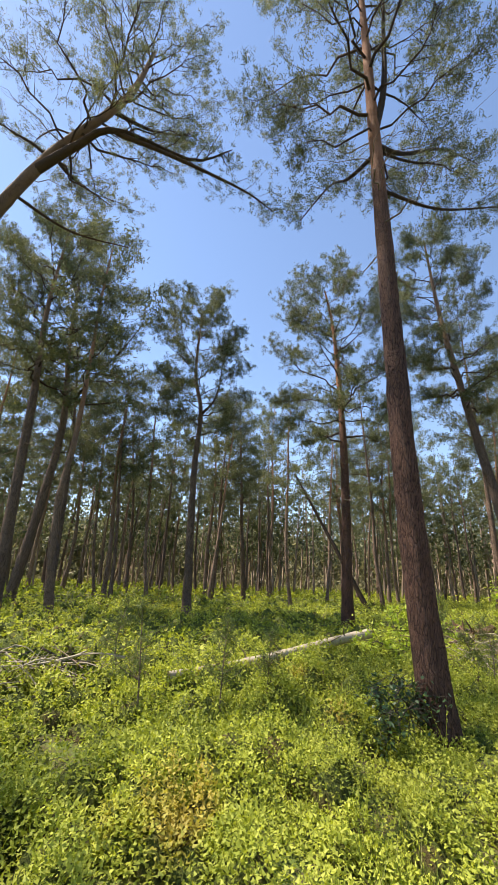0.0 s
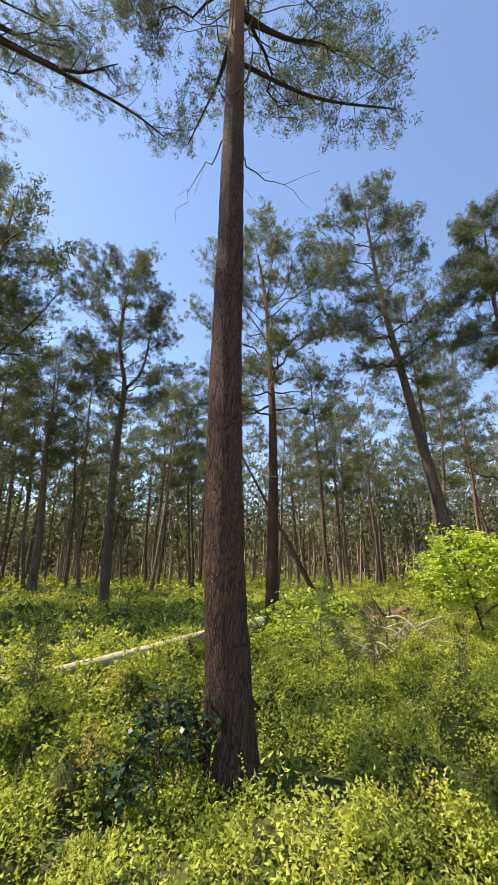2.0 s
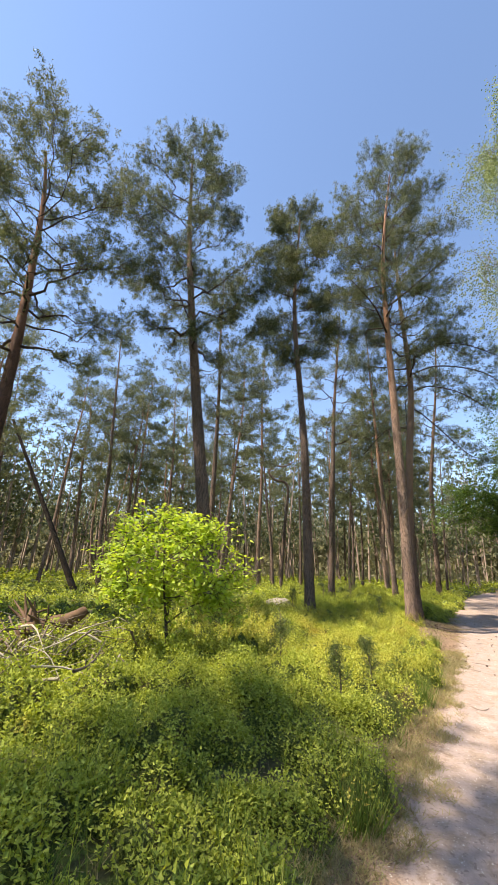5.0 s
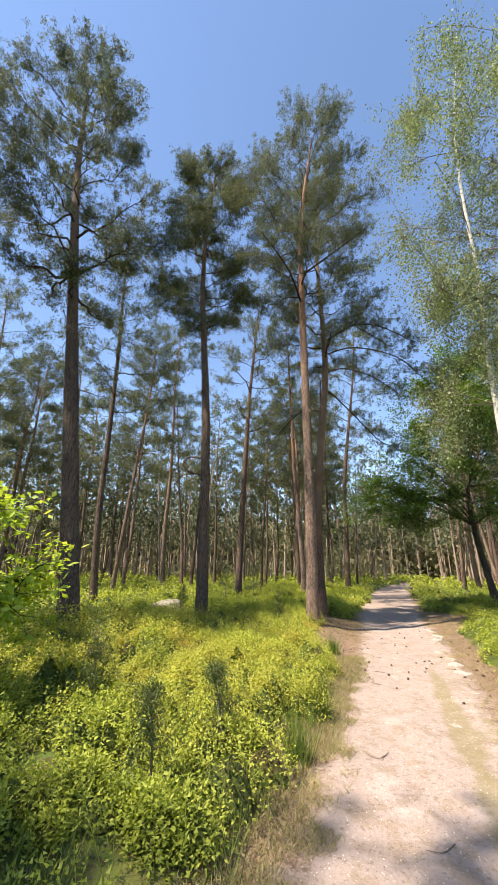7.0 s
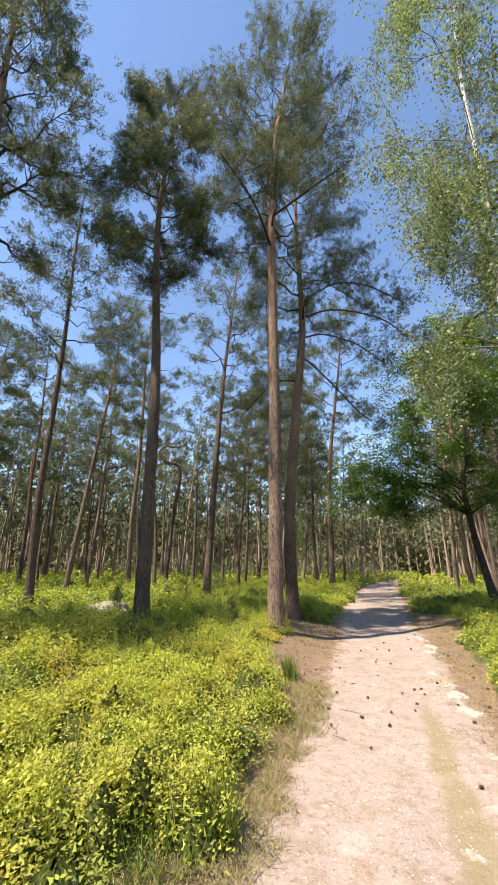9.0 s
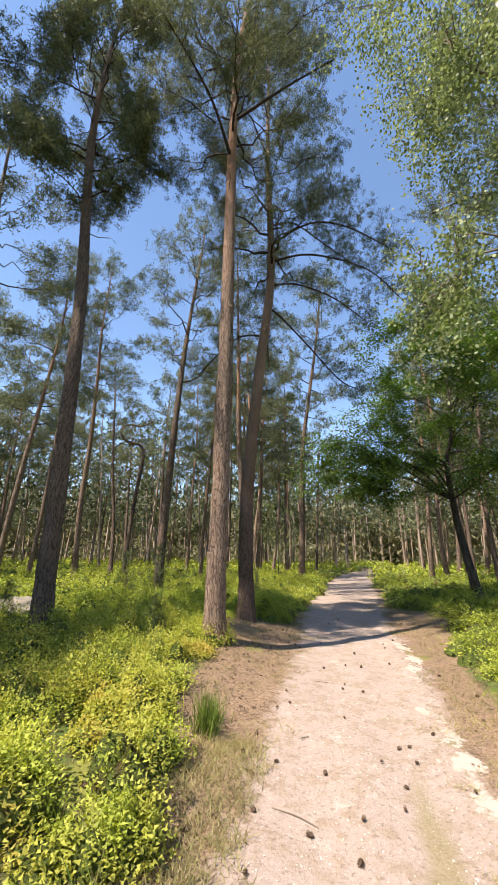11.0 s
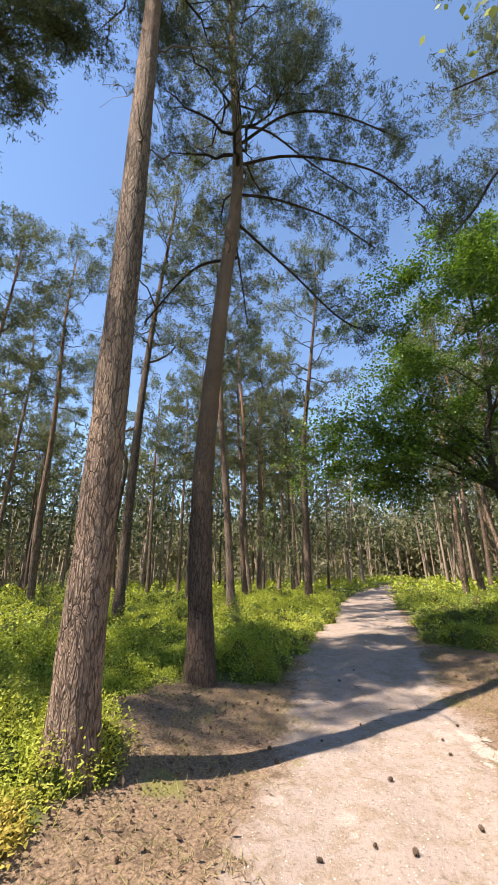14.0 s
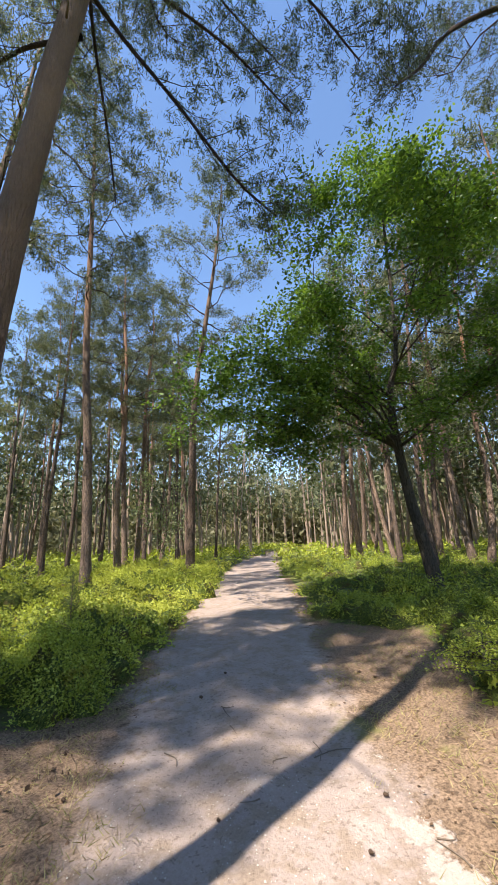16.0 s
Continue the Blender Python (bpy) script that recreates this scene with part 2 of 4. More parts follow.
def ground_material():
    """Pale sand where the path is trodden, needle litter beside it, moss and dark humus under the shrubs."""
    n = Nodes("forest_ground")
    vec = n.coords()
    att = n.add("Attribute")
    att.attribute_name = "outside"
    d = att.outputs["Fac"]
    n1, n2, n3 = n.noise(vec, 1.3, 4.0), n.noise(vec, 7.0, 5.0, 0.7), n.noise(vec, 55.0, 5.0, 0.75)
    edge = n.math("ADD", d, n.math("ADD", n.math("MULTIPLY", n.math("SUBTRACT", n1, 0.5), 0.7), n.math("MULTIPLY", n.math("SUBTRACT", n2, 0.5), 0.5)))
    sand = n.mix(n3, (0.25, 0.184, 0.152), (0.48, 0.383, 0.338))
    sand = n.mix(n.smooth(n2, 0.47, 0.6), sand, n.mix(n3, (0.2, 0.145, 0.11), (0.42, 0.32, 0.25)))
    sand = n.mix(n.smooth(n.noise(vec, 2.4, 5.0, 0.7), 0.55, 0.7), sand, n.mix(n3, (0.34, 0.262, 0.225), (0.54, 0.438, 0.39)))
    litter = n.mix(n.smooth(n3, 0.3, 0.7), (0.085, 0.053, 0.034), (0.37, 0.25, 0.165))
    flecks = n.smooth(n.noise(vec, 34.0, 3.0, 0.6), 0.57, 0.66)
    sand = n.mix(n.math("MULTIPLY", flecks, 0.55), sand, (0.16, 0.115, 0.085))
    litter = n.mix(n.math("MULTIPLY", n.smooth(n2, 0.54, 0.64), 0.6), litter, n.mix(n3, (0.03, 0.02, 0.015), (0.13, 0.085, 0.055)))
    litter = n.mix(n.smooth(n1, 0.6, 0.72), litter, (0.2, 0.18, 0.06))
    humus = n.mix(n3, (0.035, 0.03, 0.018), (0.1, 0.095, 0.03))
    humus = n.mix(n.smooth(n2, 0.42, 0.6), humus, (0.09, 0.13, 0.025))
    humus = n.mix(n.smooth(n1, 0.52, 0.66), humus, (0.2, 0.2, 0.05))
    grown = n.add("Attribute")
    grown.attribute_name = "grown"
    gf = n.smooth(n.math("ADD", grown.outputs["Fac"], n.math("MULTIPLY", n.math("SUBTRACT", n2, 0.5), 0.6)), 0.3, 0.7)
    col = n.mix(gf, n.mix(n.smooth(edge, -0.12, 0.16), sand, litter), humus)
    strip = n.add("Attribute")
    strip.attribute_name = "strip"
    sf = n.smooth(n.math("ADD", strip.outputs["Fac"], n.math("MULTIPLY", n.math("SUBTRACT", n1, 0.5), 1.6)), 0.35, 0.75)
    col = n.mix(n.math("MULTIPLY", sf, 0.6), col, n.mix(n3, (0.16, 0.11, 0.06), (0.27, 0.24, 0.09)))
    wash = n.add("Attribute")
    wash.attribute_name = "wash"
    wf = n.smooth(n.math("ADD", wash.outputs["Fac"], n.math("ADD", n.math("MULTIPLY", n.math("SUBTRACT", n2, 0.5), 3.0), n.math("MULTIPLY", n.math("SUBTRACT", n.noise(vec, 2.1, 3.0), 0.5), 3.0))), 0.85, 1.15)
    col = n.mix(wf, col, n.mix(n3, (0.37, 0.3, 0.255), (0.53, 0.45, 0.395)))
    hgt = n.math("ADD", n.math("MULTIPLY", n3, 0.35), n2)
    return n.surface(col, 0.95, hgt, 0.75, 0.03)


M_GROUND = ground_material()


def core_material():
    """Mottled dark green and brown that stands for the shade inside a shrub."""
    n = Nodes("bilberry_core_shade")
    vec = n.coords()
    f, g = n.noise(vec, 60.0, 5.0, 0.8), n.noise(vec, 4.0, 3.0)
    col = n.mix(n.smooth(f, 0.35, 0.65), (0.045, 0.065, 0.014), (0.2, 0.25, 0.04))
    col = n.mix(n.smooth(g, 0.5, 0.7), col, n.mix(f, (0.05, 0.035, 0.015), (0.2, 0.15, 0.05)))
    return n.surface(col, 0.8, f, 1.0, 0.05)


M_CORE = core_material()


# ---- mesh helpers ----
class Geo:
    """Gathers tubes and leaves, then becomes one mesh."""

    def __init__(self):
        self.v, self.f, self.s, self.n = [], [], [], 0

    def put(self, verts, faces, smooth=True):
        verts, faces = np.asarray(verts, float).reshape(-1, 3), np.asarray(faces, int)
        self.v.append(verts)
        self.f.append(faces + self.n)
        self.s.append(np.full(len(faces), smooth))
        self.n += len(verts)

    def tube(self, pts, radii, sides=6, rough=0.0, rng=None):
        pts, radii = np.asarray(pts, float), np.asarray(radii, float)
        k = len(pts)
        tan = np.gradient(pts, axis=0)
        tan /= np.linalg.norm(tan, axis=1, keepdims=True) + 1e-9
        ref = np.where(np.abs(tan[:, 2:3]) > 0.75, [[1.0, 0.0, 0.0]], [[0.0, 0.0, 1.0]])
        if abs(tan[0, 2]) > 0.75:
            ref = np.tile([1.0, 0.0, 0.0], (k, 1))
        a = np.cross(tan, ref)
        a /= np.linalg.norm(a, axis=1, keepdims=True) + 1e-9
        b = np.cross(tan, a)
        ang = np.linspace(0, 2 * np.pi, sides, endpoint=False)
        r = radii[:, None] * np.ones(sides)
        if rough and rng is not None:
            r = r * (1 + rough * rng.normal(size=(k, sides)))
        v = pts[:, None] + r[..., None] * (np.cos(ang)[None, :, None] * a[:, None] + np.sin(ang)[None, :, None] * b[:, None])
        i, j = np.meshgrid(np.arange(k - 1), np.arange(sides), indexing="ij")
        jn = (j + 1) % sides
        quads = np.stack([i * sides + j, i * sides + jn, (i + 1) * sides + jn, (i + 1) * sides + j], -1).reshape(-1, 4)
        self.put(v, quads)

    def blades(self, base, way, side, width):
        """Narrow triangles from base along way."""
        m = len(base)
        s = side * (np.asarray(width) / 2).reshape(-1, 1)
        v = np.stack([base - s, base + s, base + way], 1)
        self.put(v, np.arange(3 * m).reshape(-1, 3), False)

    def diamonds(self, base, way, side, width):
        """Small pointed leaves with four corners."""
        m = len(base)
        s = side * (np.asarray(width) / 2).reshape(-1, 1)
        mid = base + way * 0.45
        v = np.stack([base, mid - s, base + way, mid + s], 1)
        self.put(v, np.arange(4 * m).reshape(-1, 4), False)

    def mesh(self, name, material):
        me = bpy.data.meshes.new(name)
        v = np.concatenate(self.v)
        sizes = np.concatenate([np.full(len(f), f.shape[1]) for f in self.f])
        loops = np.concatenate([f.ravel() for f in self.f])
        me.vertices.add(len(v))
        me.vertices.foreach_set("co", v.astype(np.float32).ravel())
        me.loops.add(len(loops))
        me.loops.foreach_set("vertex_index", loops.astype(np.int32))
        me.polygons.add(len(sizes))
        me.polygons.foreach_set("loop_start", np.concatenate([[0], np.cumsum(sizes)[:-1]]).astype(np.int32))
        me.polygons.foreach_set("loop_total", sizes.astype(np.int32))
        me.polygons.foreach_set("use_smooth", np.concatenate(self.s))
        me.materials.append(material)
        me.update(calc_edges=True)
        return me


def part(name, geo, material, parent, label=""):
    ob = new(name, geo.mesh(name, material))
    ob.parent = parent
    return tagged(ob, label)


def thing(name, place, label, category, group="", kind=""):
    ob = new(name)
    ob.location = place
    ob.empty_display_size = 0.2
    return tagged(ob, label, category, group, kind)


def unit(v):
    return v / (np.linalg.norm(v, axis=-1, keepdims=True) + 1e-9)


def curve_points(pts, n):
    """A smooth line through pts, resampled to n points."""
    pts = np.asarray(pts, float)
    k = len(pts)
    ext = np.vstack([2 * pts[0] - pts[1], pts, 2 * pts[-1] - pts[-2]])
    out = []
    for t in np.linspace(0, k - 1, n):
        i = min(int(t), k - 2)
        f = t - i
        p0, p1, p2, p3 = ext[i:i + 4]
        out.append(0.5 * (2 * p1 + (p2 - p0) * f + (2 * p0 - 5 * p1 + 4 * p2 - p3) * f * f + (3 * p1 - p0 - 3 * p2 + p3) * f ** 3))
    return np.array(out)


# ---- the lie of the land ----
def path_edges(u):
    left = np.interp(u, [-20, 8, 11, 13.5, 18.3, 20.2, 22, 27, 34, 40, 46, 55, 70], [0.7, 0.7, 0.6, 0.56, 0.64, 0.9, 0.95, 0.88, 0.85, 0.4, -0.3, -2.2, -7.0])
    right = np.interp(u, [-20, 11, 15, 18, 21, 26, 31, 40, 46, 55, 70], [-0.8, -0.78, -0.82, -0.84, -0.88, -1.05, -1.2, -1.55, -2.0, -3.6, -8.4])
    return left, right


def outside(x, y):
    """Metres from the sandy path's edge, positive on the woodland side; and whether that is the far (left) side."""
    u, w = (x + y) / np.sqrt(2), (y - x) / np.sqrt(2)
    left, right = path_edges(u)
    return np.maximum(w - left, right - w), w > (left + right) / 2


def step(v, lo, hi):
    t = np.clip((v - lo) / (hi - lo), 0, 1)
    return t * t * (3 - 2 * t)


def wave(x, y, seed, size):
    """Cheap smooth noise, about -1 to 1."""
    r = np.random.RandomState(seed)
    out = 0
    for _ in range(6):
        a, k, p = r.uniform(0, 6.28), r.uniform(0.6, 1.7) * 6.28 / size, r.uniform(0, 6.28)
        out = out + np.sin((x * np.cos(a) + y * np.sin(a)) * k + p)
    return out / 3.2


def land(x, y):
    d, left = outside(x, y)
    bank = np.where(left, 0.2, 0.12) * step(d, 0.1, 1.5)
    rough = 0.05 * wave(x, y, 3, 3.5) * step(d, 0.3, 2.0) + 0.07 * wave(x, y, 4, 11.0) * step(d, 1.0, 5.0)
    sand = 0.012 * wave(x, y, 5, 0.8) - 0.02 * np.exp(-((d + 0.45) / 0.2) ** 2)
    bank = bank + 0.09 * np.exp(-((x - 10.6) ** 2 + (y - 13.05) ** 2) / 1.3)
    return -0.07 + bank + rough + sand * (d < 0.4)


def shrub_edge(x, y):
    """How far back from the path the bilberry starts: bare ground round the two pines at the bend."""
    left = outside(x, y)[1]
    u = (x + y) / np.sqrt(2)
    return np.where(left, np.interp(u, [0, 8, 13.6, 14.2, 15.1, 16.3, 17.2, 18.2, 19.1, 19.6, 20.1, 30], [0.2, 0.22, 0.28, 0.42, 0.85, 0.85, 1.1, 1.6, 1.1, 0.5, 0.1, 0.02]), np.interp(u, [0, 12, 17, 20, 21.6, 22.8, 31], [0.4, 0.35, 0.5, 0.95, 1.2, 0.25, 0.1]))


def spread(lo, fine_lo, fine_hi, hi, stepping):
    mid = np.arange(fine_lo, fine_hi, stepping)
    n = 34
    grow = np.linspace(0, 1, n)[1:] ** 2.6
    return np.concatenate([(fine_lo - grow * (fine_lo - lo))[::-1], mid, fine_hi + grow * (hi - fine_hi)])


uu, ww = spread(-900, -4, 30, 900, 0.16), spread(-900, -3.2, 9, 900, 0.12)
gu, gw = np.meshgrid(uu, ww, indexing="ij")
gx, gy = (gu - gw) / np.sqrt(2), (gu + gw) / np.sqrt(2)
gz = land(gx, gy)
ground_geo = Geo()
nu, nw = gu.shape
gi, gj = np.meshgrid(np.arange(nu - 1), np.arange(nw - 1), indexing="ij")
ground_geo.put(np.stack([gx, gy, gz], -1), np.stack([gi * nw + gj, (gi + 1) * nw + gj, (gi + 1) * nw + gj + 1, gi * nw + gj + 1], -1).reshape(-1, 4))
ground = new("ground", ground_geo.mesh("ground", M_GROUND))
attr = ground.data.attributes.new("outside", "FLOAT", "POINT")
attr.data.foreach_set("value", np.clip(outside(gx, gy)[0], -3, 6).astype(np.float32).ravel())
attr = ground.data.attributes.new("grown", "FLOAT", "POINT")
attr.data.foreach_set("value", step(outside(gx, gy)[0] - shrub_edge(gx, gy), -0.1, 0.25).astype(np.float32).ravel())
strip_w = (gw - (path_edges(gu)[1] + 0.36)) / 0.13
attr = ground.data.attributes.new("strip", "FLOAT", "POINT")
attr.data.foreach_set("value", (np.exp(-strip_w ** 2) * (1 - step(gu, 13, 16))).astype(np.float32).ravel())
wash_w = (gw - (path_edges(gu)[1] + 0.02 + 0.06 * np.sin(gu * 1.7))) / 0.13
attr = ground.data.attributes.new("wash", "FLOAT", "POINT")
attr.data.foreach_set("value", (np.exp(-wash_w ** 2) * step(gu, 12, 14) * (1 - step(gu, 18.4, 19.4))).astype(np.float32).ravel())
tagged(ground, "sandy footpath through needle litter and mossy forest floor", "ground", kind="structure")


# ---- trees ----
def crown_tufts(geo, centres, ways, rng, needles, length, width):
    """Tufts of needles round the ends of twigs."""
    m = len(centres)
    c = np.repeat(centres, needles, 0)
    w = np.repeat(ways, needles, 0)
    d = unit(w * 0.5 + rng.normal(size=(m * needles, 3)) * 0.6)
    ln = length * rng.uniform(0.6, 1.25, (m * needles, 1))
    side = unit(np.cross(d, rng.normal(size=d.shape)))
    geo.blades(c + w * rng.uniform(-0.4, 0.3, (m * needles, 1)) * length + rng.normal(size=c.shape) * length * 0.55 - d * ln * 0.2, d * ln, side, np.full(m * needles, width))


def pine(place, stem, r0, crown_at, crown_r, rng, branches=34, twigs=6, per_twig=5, needles=8, needle=(0.16, 0.03),
         sides=10, rings=24, bark=None, flat=1.0, label="tall Scots pine with bare stem and tufted green crown", rich=False, dead=5, group="pine trees of the wood", limbs=()):
    """A pine whose stem runs through the points given (relative to place). rich: every main branch is a part of its own."""
    root = thing("pine_tree", place, label, "tree", group)
    stem = np.asarray(stem, float)
    pts = curve_points(stem, rings)
    top = pts[-1, 2]
    frac = np.clip(pts[:, 2] / top, 0, 1)
    rad = r0 * (1 - 0.82 * frac ** 1.25) * (1 + 0.4 * np.exp(-np.clip(pts[:, 2], 0, None) / (r0 * 1.6)))
    pts[0, 2] -= 0.15
    g = Geo()
    g.tube(pts, rad, sides, 0.035 if sides > 9 else 0.0, rng)
    part("trunk", g, bark or M_BARK, root)
    wood, tuft_c, tuft_w = Geo(), [], []

    def dress(one, line, rb, ln, count):
        """Twigs and the places of needle tufts along one branch."""
        tt = np.linspace(0, 1, len(line))
        ax = unit(line[-1] - line[0])
        across = unit(np.cross(ax, [0, 0, 1.0]))
        for k in range(count):
            f = min(0.3 + 0.7 * ((k + rng.uniform(0, 0.9)) / count) ** 0.75, 1.0)
            st = np.array([np.interp(f, tt, line[:, i]) for i in range(3)])
            d = unit(ax * rng.uniform(0.3, 1.0) + across * rng.choice([-1, 1]) * rng.uniform(0.1, 1.0) + np.array([0, 0, rng.uniform(-0.25, 0.55)]))
            tl = (0.22 * ln + 0.26) * rng.uniform(0.6, 1.2) * (1.2 - 0.4 * f)
            e = st + d * tl + np.array([0, 0, 0.1 * tl])
            mid = st + d * tl * 0.5 + rng.normal(size=3) * tl * 0.08
            one.tube([st, mid, e] if rich else [st, e], [max(rb * 0.28, 0.007), max(rb * 0.18, 0.005), 0.003] if rich else [max(rb * 0.3, 0.008), 0.003], 3)
            h = rng.uniform(0.25, 1.05, (per_twig, 1)) ** 0.75
            h[0] = 1.0
            tuft_c.append(st + h * (e - st) + rng.normal(size=(per_twig, 3)) * [0.14, 0.14, 0.09])
            tuft_w.append(unit(np.tile(d * 0.7, (per_twig, 1)) + rng.normal(size=(per_twig, 3)) * 0.4 + [0, 0, 0.6]))

    for pts_l, r_l, n_l in limbs:
        line = curve_points(np.asarray(pts_l, float) - np.asarray(place), 16)
        one = Geo()
        one.tube(line, np.linspace(r_l, 0.012, 16), 8)
        dress(one, line, r_l * 0.5, min(np.linalg.norm(line[-1] - line[0]) * 0.6, 2.2), n_l)
        part("limb", one, M_BRANCH, root)
    turn = rng.uniform(0, 6.28)
    for b in range(branches + dead):
        is_dead = b >= branches
        s = crown_at + (1 - crown_at) * ((b + rng.uniform(0, 0.8)) / branches) if not is_dead else rng.uniform(crown_at * 0.6, crown_at * 1.05)
        s = min(s, 0.99)
        at = np.array([np.interp(s, frac, pts[:, i]) for i in range(3)])
        turn += 2.4 + rng.uniform(-0.5, 0.5)
        q = (s - crown_at) / (1 - crown_at)
        ln = 1.1 * crown_r * np.interp(q, [0, 0.15, 0.42, 0.72, 0.9, 1.0], [0.6, 0.85, 1.0, 0.82, 0.52, 0.28]) * rng.uniform(0.7, 1.12)
        if is_dead:
            ln = crown_r * rng.uniform(0.15, 0.6)
        rise = -0.12 + 0.8 * q * flat + rng.uniform(-0.2, 0.2)
        out = np.array([np.cos(turn), np.sin(turn), 0])
        tt = np.linspace(0, 1, 8)
        bend = rng.uniform(-0.3, 0.3)
        sidev = np.array([-out[1], out[0], 0])
        line = at + ln * (tt[:, None] * (out * np.cos(rise) + np.array([0, 0, np.sin(rise)])) + (0.22 * np.sin(tt * np.pi * 0.5) ** 2)[:, None] * np.array([0, 0, 0.7]) + (bend * tt ** 2)[:, None] * sidev)
        line[1:-1] += rng.normal(size=(6, 3)) * ln * 0.035
        rb = max(0.012, np.interp(s, frac, rad) * rng.uniform(0.22, 0.42)) * (0.35 if is_dead else 1.0)
        one = Geo() if rich else wood
        one.tube(line if rich else line[::2], rb * (1 - 0.85 * (tt if rich else tt[::2])), 5 if rich else 3)
        if is_dead:
            if rich:
                for k in range(3):
                    p = line[rng.randint(3, 8)]
                    e = p + (out + rng.normal(size=3) * 0.7) * ln * 0.3
                    one.tube([p, (p + e) / 2 + rng.normal(size=3) * 0.03, e], [rb * 0.3, rb * 0.2, 0.002], 3)
                part("dead_branch", one, M_TWIG, root)
            continue
        dress(one, line, rb, ln, max(3, int(round(twigs * (0.25 + 0.85 * ln / crown_r)))))
        if rich:
            part("branch", one, M_BRANCH, root)
    if not rich:
        tagged(part("branchwork", wood, M_BRANCH, root), kind="stuff")
    leaves = Geo()
    crown_tufts(leaves, np.concatenate(tuft_c), np.concatenate(tuft_w), rng, needles, *needle)
    tagged(part("crown", leaves, M_NEEDLE, root), kind="stuff")
    return root


def rng_of(seed):
    return np.random.RandomState(seed)


def stem_from(points):
    p = np.asarray(points, float)
    base = np.array([p[0, 0], p[0, 1], float(land(p[0, 0], p[0, 1]))])
    return base, np.vstack([[0, 0, 0], p[1:] - base])


